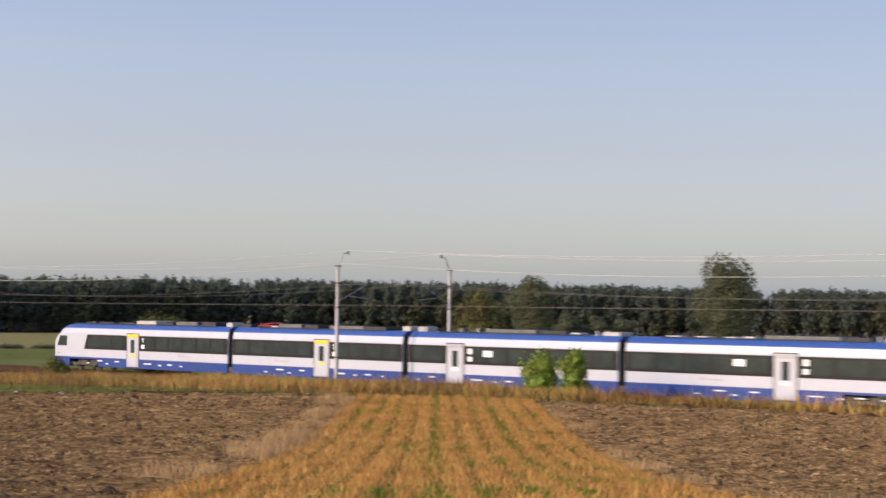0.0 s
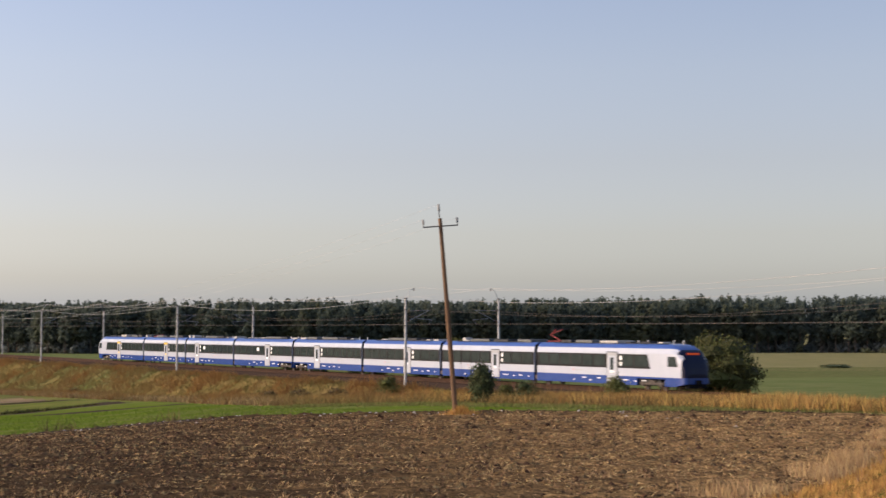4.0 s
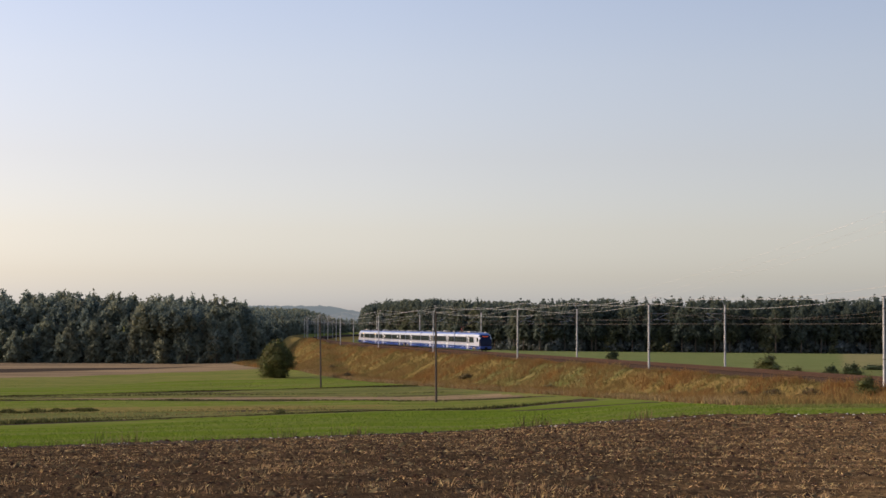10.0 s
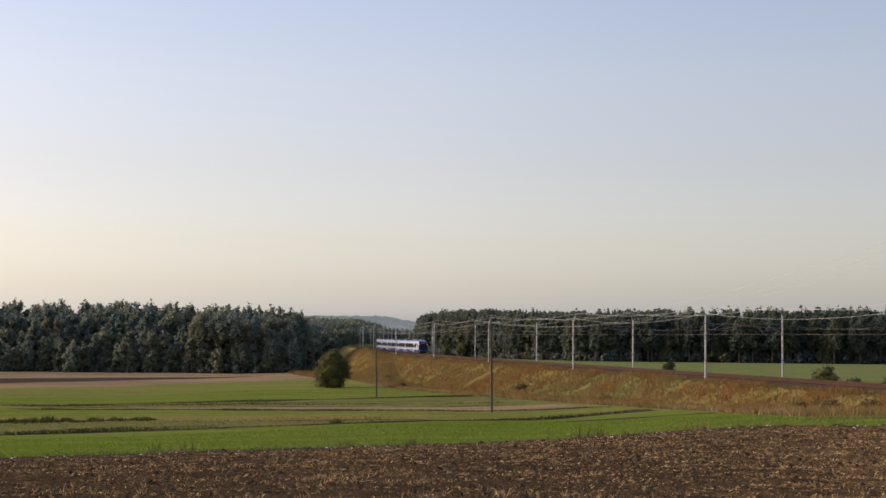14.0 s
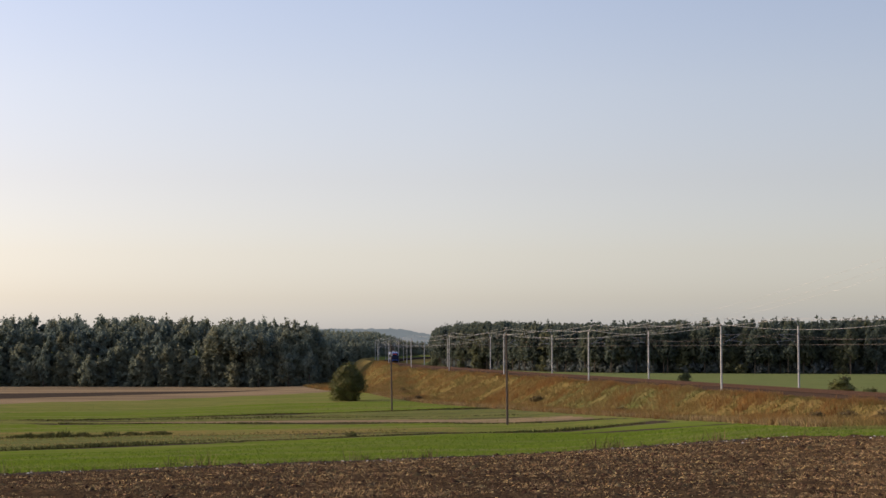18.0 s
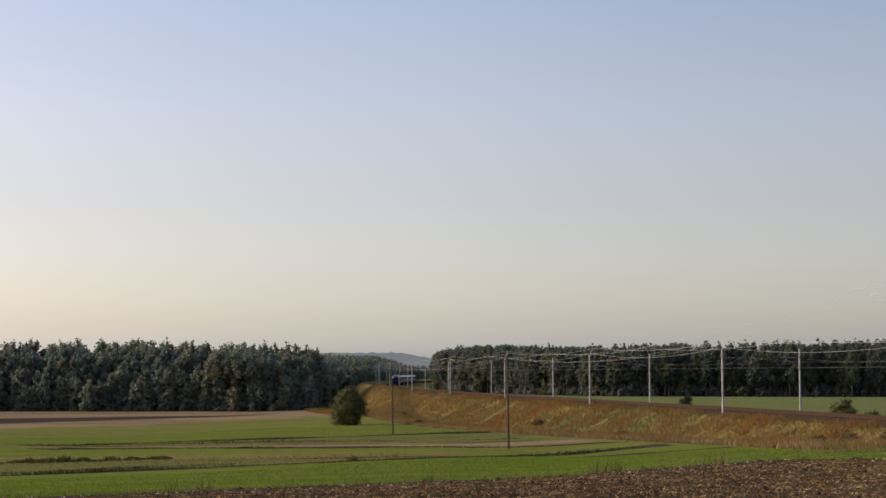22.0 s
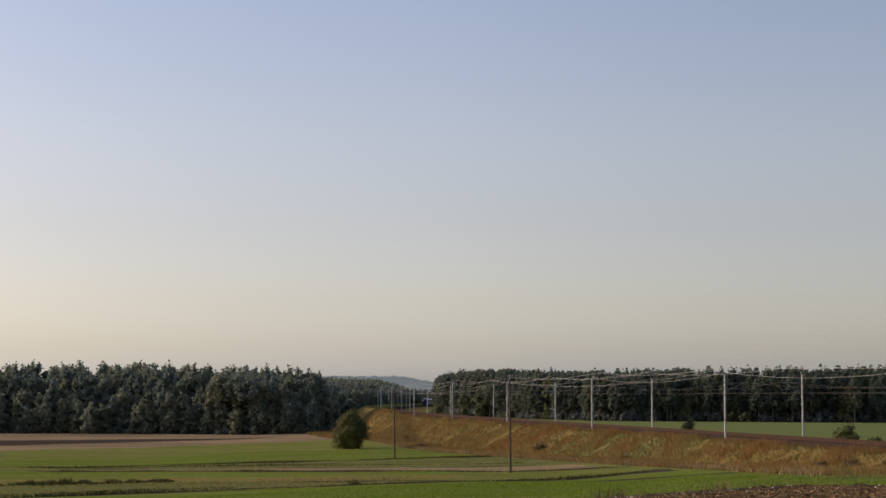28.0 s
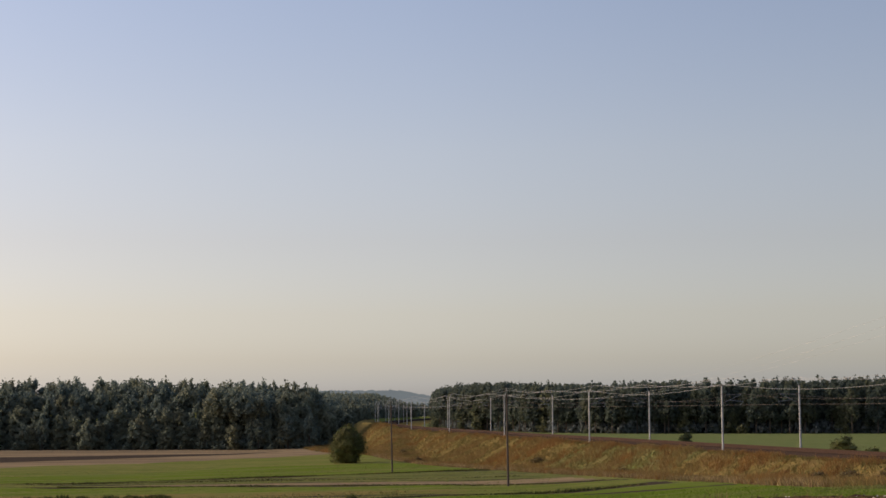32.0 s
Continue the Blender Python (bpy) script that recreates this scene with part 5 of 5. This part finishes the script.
# ---- grass, straw and soil that nobody could count ----
def blades(name, x, y, h, material, label, per=3, width=0.05, lean=0.5, category="grass"):
    """Tufts of upright blades at x, y with the heights h."""
    z = height(x, y)
    x, y, z, h = (np.repeat(q, per) for q in (x, y, z, h))
    n = len(x)
    x, y = x + R.normal(size=n) * h * 0.16, y + R.normal(size=n) * h * 0.16
    a = R.uniform(0, 2 * math.pi, n)
    hh = h * R.uniform(0.55, 1.15, n)
    w = width * R.uniform(0.6, 1.5, n) * 0.5
    dx, dy = np.cos(a) * w, np.sin(a) * w
    lx, ly = R.normal(size=n) * lean * hh * 0.5, R.normal(size=n) * lean * hh * 0.5
    base = z - 0.06
    v = np.stack([np.stack([x - dx, y - dy, base], -1), np.stack([x + dx, y + dy, base], -1), np.stack([x + lx, y + ly, z + hh], -1)], 1).reshape(-1, 3)
    me = mesh_of(name, v, np.arange(3 * n).reshape(n, 3), [material])
    return tagged(new(name, me), label, category, kind="stuff")


def patches(x, y, scale, seed):
    return np.array([noise.noise((a * scale, b * scale, seed)) for a, b in zip(x, y)])


def toe_of(s):
    return np.interp(s, [-100, 0, 25, 60, 112, 166, 281, 330, 380, 450], [11, 12, 24, 30, 20, 21, 25, 27, 30, 36])


n = 84000
s = np.concatenate([R.uniform(-75, 200, n // 2), R.uniform(200, 480, n // 2)])
d = 6.5 + (toe_of(s) - 6.2) * R.uniform(0, 1, n) ** 0.9
x, y, _ = line(s, d)
k = patches(x, y, 0.11, 3.0) + 0.7 * patches(x, y, 0.35, 9.0)
h = np.clip(0.6 + 0.55 * k, 0.18, 1.2) * np.interp(s, [0, 70, 140, 200], [1.25, 1.25, 0.9, 1.1])
ok = y > plough_edge(x) - 0.4
red = (patches(x, y, 0.07, 12.0) + 0.5 * patches(x, y, 0.3, 2.0) + 0.25 * (d < 12)) > 0.22
thin_out = R.uniform(size=n) < np.interp(s, [55, 95], [0.3, 1.0])
ok &= thin_out
keep = (k > -0.02) & ~red & ok
blades("dry_grass", x[keep], y[keep], h[keep], dry_blade, "tall dry ochre grass on the railway bank", 3, 0.065, 0.9)
keep = (k > -0.02) & red & ok
blades("rust_grass", x[keep], y[keep], h[keep] * 1.1, rust_blade, "tall reddish brown dry grass on the railway bank", 3, 0.065, 0.9)
keep = (k <= -0.02) & ok
blades("green_bank_grass", x[keep], y[keep], h[keep] * 0.8, mat("olive_bank_blades", (0.178, 0.134, 0.05), 0.9, 0, (0.138, 0.12, 0.042), 0.06, island=0.3, spec=0.02, thin=0.3), "shorter olive green grass patches on the bank", 3, 0.065, 0.9)
n = 7000
s = R.uniform(-80, 330, n)
x, y, _ = line(s, -R.uniform(4.0, 15, n))
blades("dry_grass", x, y, R.uniform(0.25, 0.7, n), dry_blade, "dry grass behind the far track", 3, 0.08)
# tall orange grass between the track and the near fields
n = 27000
s = R.uniform(-75, 85, n)
d = 8.2 + 12 * R.uniform(0, 1, n) ** 1.3
x, y, _ = line(s, d)
k = patches(x, y, 0.2, 8.0)
keep = y > plough_edge(x) + 0.5
blades("orange_grass", x[keep], y[keep], np.clip(0.85 + 0.8 * k[keep], 0.25, 1.5) * np.interp(s[keep], [-30, 10, 40], [1.05, 0.9, 0.58]), mat("orange_grass_blades", (0.53, 0.31, 0.105), 0.95, 0, (0.35, 0.25, 0.075), 0.35, island=0.3, spec=0.05, thin=0.3), "tall orange dry grass beside the railway", 3, 0.07, 0.7)
# loose tall grass along the shoulder of the bank
n = 9000
s = R.uniform(55, 330, n)
d = 6.5 + np.abs(R.normal(size=n)) * 0.9
x, y, _ = line(s, d)
k = patches(x, y, 0.16, 27.0) + 0.5 * patches(x, y, 0.6, 5.0)
keep = k > -0.05
blades("shoulder_grass", x[keep], y[keep], np.clip(0.3 + 0.6 * k[keep], 0.15, 0.8), rust_blade, "loose orange grass along the shoulder of the bank", 3, 0.07, 0.8)
# paler grass along the foot of the bank
n = 6000
s = R.uniform(70, 340, n)
x, y, _ = line(s, toe_of(s) - np.abs(R.normal(size=n)) * 1.6 + 0.4)
blades("pale_bank_grass", x, y, R.uniform(0.3, 0.8, n), mat("pale_foot_blades", (0.33, 0.235, 0.12), 0.95, 0, (0.24, 0.17, 0.08), 0.2, island=0.4, spec=0.05, thin=0.2), "pale dry grass along the foot of the bank", 3, 0.09, 0.7)
# a tuft at the foot of the leaning pole
a, r = R.uniform(0, 6.28, 240), np.abs(R.normal(size=240)) * 0.8
blades("dry_grass", 31.4 + r * np.cos(a) * 0.9, 88.2 + r * np.sin(a) * 0.8, np.clip(0.65 - 0.3 * r, 0.12, 0.65), straw_blade, "tuft of dry grass round the leaning pole", 3, 0.06)
# green grass between the bank and the soil
n = 30000
x = R.uniform(-45, 45, n)
y = plough_edge(x) + R.uniform(0, 62, n) ** 1.0
ss, dd = along(x, y)
keep = (dd > toe_of(ss) - 0.5) & (y < 176.5 + 0.48 * x) & (x < 30)
blades("green_crop", x[keep], y[keep], R.uniform(0.05, 0.11, keep.sum()), green_blade, "short bright green young crop", 3, 0.09, 0.7, "crop")
s = R.uniform(-70, 60, 18000)
d = toe_of(s) + R.normal(size=18000) * 1.4 + 0.6
x, y, _ = line(s, d)
keep = (y > plough_edge(x) - 0.8) & (R.uniform(size=18000) < 0.85)
blades("green_verge", x[keep], y[keep], R.uniform(0.1, 0.25, keep.sum()), mat("verge_blades", (0.15, 0.175, 0.04), 0.85, 0, (0.20, 0.185, 0.06), 0.3, island=0.3, thin=0.3), "green grass verge beside the ploughed soil", 3, 0.08, 0.7)
# weeds along the borders of the strips
xs, ys = [], []
for k0, c, n, sp in ((199, 0.0, 1300, 4.0), (189, 0.3, 1300, 4.0)):
    q = R.uniform(-75, -4, n)
    xs.append(q)
    ys.append(k0 + c * q + R.normal(size=n) * sp)
x, y = np.concatenate(xs), np.concatenate(ys)
_, dd = along(x, y)
keep = dd > 22
blades("strip_weeds", x[keep], y[keep], R.uniform(0.06, 0.2, keep.sum()), mat("field_weed_blades", (0.25, 0.19, 0.075), 0.9, 0, (0.15, 0.15, 0.045), 0.2, island=0.3, thin=0.5), "rough weeds along the borders of crop strips", 3, 0.16, 1.4)
# rough tufts over the pasture strips
n = 34000
x, y = R.uniform(-85, 16, n), R.uniform(184, 372, n)
_, dd = along(x, y)
k = patches(x * 0.25, y * 1.6, 0.09, 31.0) + 0.6 * patches(x * 0.3, y, 0.4, 7.0)
keep = (dd > 26) & (k > 0.05) & (x > -0.27 * y)
blades("pasture_tufts", x[keep], y[keep], R.uniform(0.03, 0.1, keep.sum()), mat("pasture_blades", (0.22, 0.2, 0.065), 0.95, 0, (0.14, 0.165, 0.04), 0.08, island=0.2, spec=0.02, thin=0.5), "rough yellow green tufts over the pasture strips", 3, 0.16, 1.6)
# weeds between the strips, coloured dark to paint the banks' shaded faces
xs, ys, hs = [], [], []
for k0, c, n, sp, hh, xa, xb in ((180.8, 0.48, 3000, 0.5, 0.3, -75, 24), (186, 0.4, 1200, 2.0, 0.2, -60, -22), (223.8, -0.58, 2600, 0.6, 0.26, -60, 24), (282.8, 0.1, 2200, 0.7, 0.26, -60, 10), (250, -0.4, 900, 0.6, 0.16, -70, 12), (262, -0.2, 900, 2.5, 0.2, -70, -10)):
    q = R.uniform(xa, xb, n)
    xs.append(q)
    ys.append(k0 + c * q + R.normal(size=n) * sp)
    hs.append(hh * np.clip(0.75 + 0.9 * patches(q, q * 0 + k0, 0.09, 21.0), 0.1, 1.5) * R.uniform(0.6, 1.2, n))
for k in range(16):      # clumps
    q = R.normal(size=120)
    xs.append(-58 + 1.55 * k + 1.6 * math.sin(9 * k) + q * R.uniform(0.35, 0.9))
    ys.append(205.5 + R.normal(size=120) * 0.9 + 2.0 * math.sin(5 * k))
    hs.append(R.uniform(0.15, 0.75) * np.exp(-q * q * 0.15) * R.uniform(0.3, 1.3, 120) + 0.08)
x, y, h = np.concatenate(xs), np.concatenate(ys), np.concatenate(hs)
_, dd = along(x, y)
keep = dd > 24
blades("bank_weeds", x[keep], y[keep], h[keep], mat("shade_dark_weed_blades", (0.07, 0.082, 0.028), 0.95, 0, (0.12, 0.105, 0.04), 0.3, island=0.4, spec=0.02), "weed clumps, and dark weed rows for shaded banks, between crop strips", 3, 0.16, 0.8)
x = R.uniform(-60, 24, 900)
blades("edge_weeds", x, plough_edge(x) + R.normal(size=900) * 0.5, R.uniform(0.15, 0.85, 900) * (0.45 + (patches(x, x * 0, 0.3, 2.0) > 0.15)), weed_blade, "rusty weeds along the edge of the ploughed soil", 3, 0.05, 0.6)

# stubble: straw in rows, weeds between, tall pale grass along its border
n = 26000
e = -4.05 + 0.9 * R.randint(0, 11, n) + R.normal(size=n) * 0.22
u = 18 + 82 * R.uniform(0, 1, n) ** 0.8
c38, s38 = math.cos(radians(38)), math.sin(radians(38))
x, y = e * c38 + u * s38, -e * s38 + u * c38
_, dd = along(x, y)
keep = (dd > 12.5) & (e < 5.4)
blades("stubble_straw", x[keep], y[keep], R.uniform(0.08, 0.26, keep.sum()), straw_blade, "cut golden stubble in rows", 3, 0.035, 1.1, "stubble")
n = 10000
e = -3.6 + 0.9 * R.randint(0, 10, n) + R.normal(size=n) * 0.2
u = 18 + 78 * R.uniform(0, 1, n)
x, y = e * c38 + u * s38, -e * s38 + u * c38
k = patches(x, y, 0.25, 5.0)
_, dd = along(x, y)
row = np.round((e + 3.6) / 0.9)
keep = (k > np.where((row == 4) | (row == 7), -0.1, 0.16)) & (dd > 13) & (e < 5.2)
blades("stubble_weeds", x[keep], y[keep], R.uniform(0.06, 0.18, keep.sum()), green_blade, "green weeds between the stubble rows", 4, 0.06, 1.0)
n = 4200
e = np.where(R.uniform(size=n) < 0.7, -5.1 + R.normal(size=n) * 0.45, 5.8 + R.normal(size=n) * 0.35)
u = 16 + 76 * R.uniform(0, 1, n)
x, y = e * c38 + u * s38, -e * s38 + u * c38
k = patches(x, y, 0.22, 1.0)
_, dd = along(x, y)
keep = (k > -0.05) & (dd > 11)
blades("pale_border_grass", x[keep], y[keep], np.clip(0.3 + 0.5 * k[keep], 0.12, 0.7) * np.clip(u[keep] / 45, 0.4, 1), beige_blade, "tall pale dry grass bordering the stubble", 4, 0.03, 0.5)


def scatter_soil(n, power):
    """Places on the ploughed land."""
    r = 17 + 108 * R.uniform(0, 1, n) ** power
    a = np.radians(R.uniform(-18, 56, n))
    x, y = r * np.sin(a), r * np.cos(a)
    e = stub_across(x, y)
    _, dd = along(x, y)
    keep = (y < plough_edge(x)) & ((e < -4.4) | (e > 5.5)) & (dd > 11)
    return x[keep], y[keep], r[keep]


x, y, r = scatter_soil(84000, 0.72)
keep = R.uniform(size=len(x)) < np.interp(np.degrees(np.arctan2(x, y)), [8, 32], [1.0, 0.5]) * np.where((y > plough_edge(x) - 12) & (x < 28), 0.35, 1.0)
x, y, r = x[keep], y[keep], r[keep]
z = height(x, y)
n = len(x)
sz = np.clip(R.lognormal(-3.0, 0.55, n), 0.02, 0.16) * (0.7 + r / 90)
ring = np.arange(5) * 2 * math.pi / 5
o = np.concatenate([np.stack([np.cos(ring), np.sin(ring), -0.3 + 0 * ring], -1), [[0.15, 0.1, 0.5]]])
ang = R.uniform(0, 6.28, n)
v = o[None] * R.uniform(0.65, 1.35, (n, 6, 1)) * sz[:, None, None]
c, sn = np.cos(ang)[:, None], np.sin(ang)[:, None]
v = np.stack([v[..., 0] * c * 1.5 - v[..., 1] * sn, v[..., 0] * sn * 1.5 + v[..., 1] * c, v[..., 2]], -1)
furrow = 0.05 * np.sin(2 * math.pi * (y + 0.12 * x) / 0.95)
v += np.stack([x, y, z + furrow], -1)[:, None]
t5 = np.array([[0, 1, 5], [1, 2, 5], [2, 3, 5], [3, 4, 5], [4, 0, 5]])
f = (t5[None] + 6 * np.arange(n)[:, None, None]).reshape(-1, 3)
tagged(new("soil_clods", mesh_of("soil_clods", v.reshape(-1, 3), f, [clod_mat])), "lumpy brown clods of ploughed soil", "soil", kind="stuff")

x, y, r = scatter_soil(460000, 0.66)
keep = patches(x, y, 0.35, 6.0) + 0.6 * R.normal(size=len(x)) - 0.9 * (y > plough_edge(x) - 7) - 0.7 * (y > plough_edge(x) - 13) * (x < 28) + np.interp(np.degrees(np.arctan2(x, y)), [-5, 25, 40], [-0.35, 0.3, 0.5]) + 0.55 * np.sin(2 * math.pi * (y + 0.12 * x + 1.1 * patches(x, y, 0.2, 44.0)) / 0.95) > 0.12
x, y, r = x[keep], y[keep], r[keep]
n = len(x)
a = R.uniform(0, 6.28, n)
ln, wd = R.uniform(0.03, 0.085, n) * (0.55 + r / 100), R.uniform(0.010, 0.022, n) * (0.55 + r / 75)
tilt = R.uniform(-0.5, 0.8, n)
z = height(x, y) + 0.05 * np.sin(2 * math.pi * (y + 0.12 * x) / 0.95) + 0.03 + 0.02 * R.normal(size=n)
dx, dy = np.cos(a), np.sin(a)
p = np.stack([x, y, z], -1)
u = np.stack([dx, dy, tilt], -1) * ln[:, None]
w = np.stack([-dy, dx, 0.6 + 0 * x], -1) * wd[:, None]
v = np.stack([p - u, p + w, p + u], 1).reshape(-1, 3)
tagged(new("straw_flecks", mesh_of("straw_flecks", v, np.arange(3 * n).reshape(n, 3), [fleck_mat])), "bits of pale straw lying on ploughed soil", "straw", kind="stuff")


# upright straw left in the soil, in patches
x, y, r = scatter_soil(26000, 0.8)
keep = (patches(x, y, 0.22, 15.0) + 0.5 * patches(x, y, 0.9, 3.0) > 0.1) & (y < plough_edge(x) - 6)
blades("soil_straw", x[keep], y[keep], R.uniform(0.06, 0.2, keep.sum()), beige_blade, "remains of straw standing in ploughed soil", 4, 0.03, 1.3, "straw")

# pale stones along the edge of the soil
n = 220
x = R.uniform(-60, 42, n)
y = plough_edge(x) - np.abs(R.normal(size=n)) * 6 - 0.8
sz = R.uniform(0.05, 0.12, n)
v = o[None] * R.uniform(0.7, 1.3, (n, 6, 1)) * sz[:, None, None] + np.stack([x, y, height(x, y) + 0.07], -1)[:, None]
f = (t5[None] + 6 * np.arange(n)[:, None, None]).reshape(-1, 3)
tagged(new("stones", mesh_of("stones", v.reshape(-1, 3), f, [mat("pale_stone", (0.55, 0.50, 0.44), 0.85, 0, (0.35, 0.31, 0.27), 4.0, island=0.3)])), "pale stones along the edge of ploughed soil", "stones", kind="stuff")


# ---- what moves ----
def motions():
    for k, car in enumerate(cars):
        rows = []
        for i in range(0, 65):
            t = i * 0.5
            s0 = front_at(t) - OFFSETS[k]
            xa, ya, _ = line(s0)
            xb, yb, _ = line(s0 - OFFSETS[k + 1] + OFFSETS[k])
            rows.append((t, pose(float(xa + xb) / 2, float(ya + yb) / 2, 0.0, 0, 0, math.degrees(math.atan2(ya - yb, xa - xb)))))
        walk(car, rows)


motions()
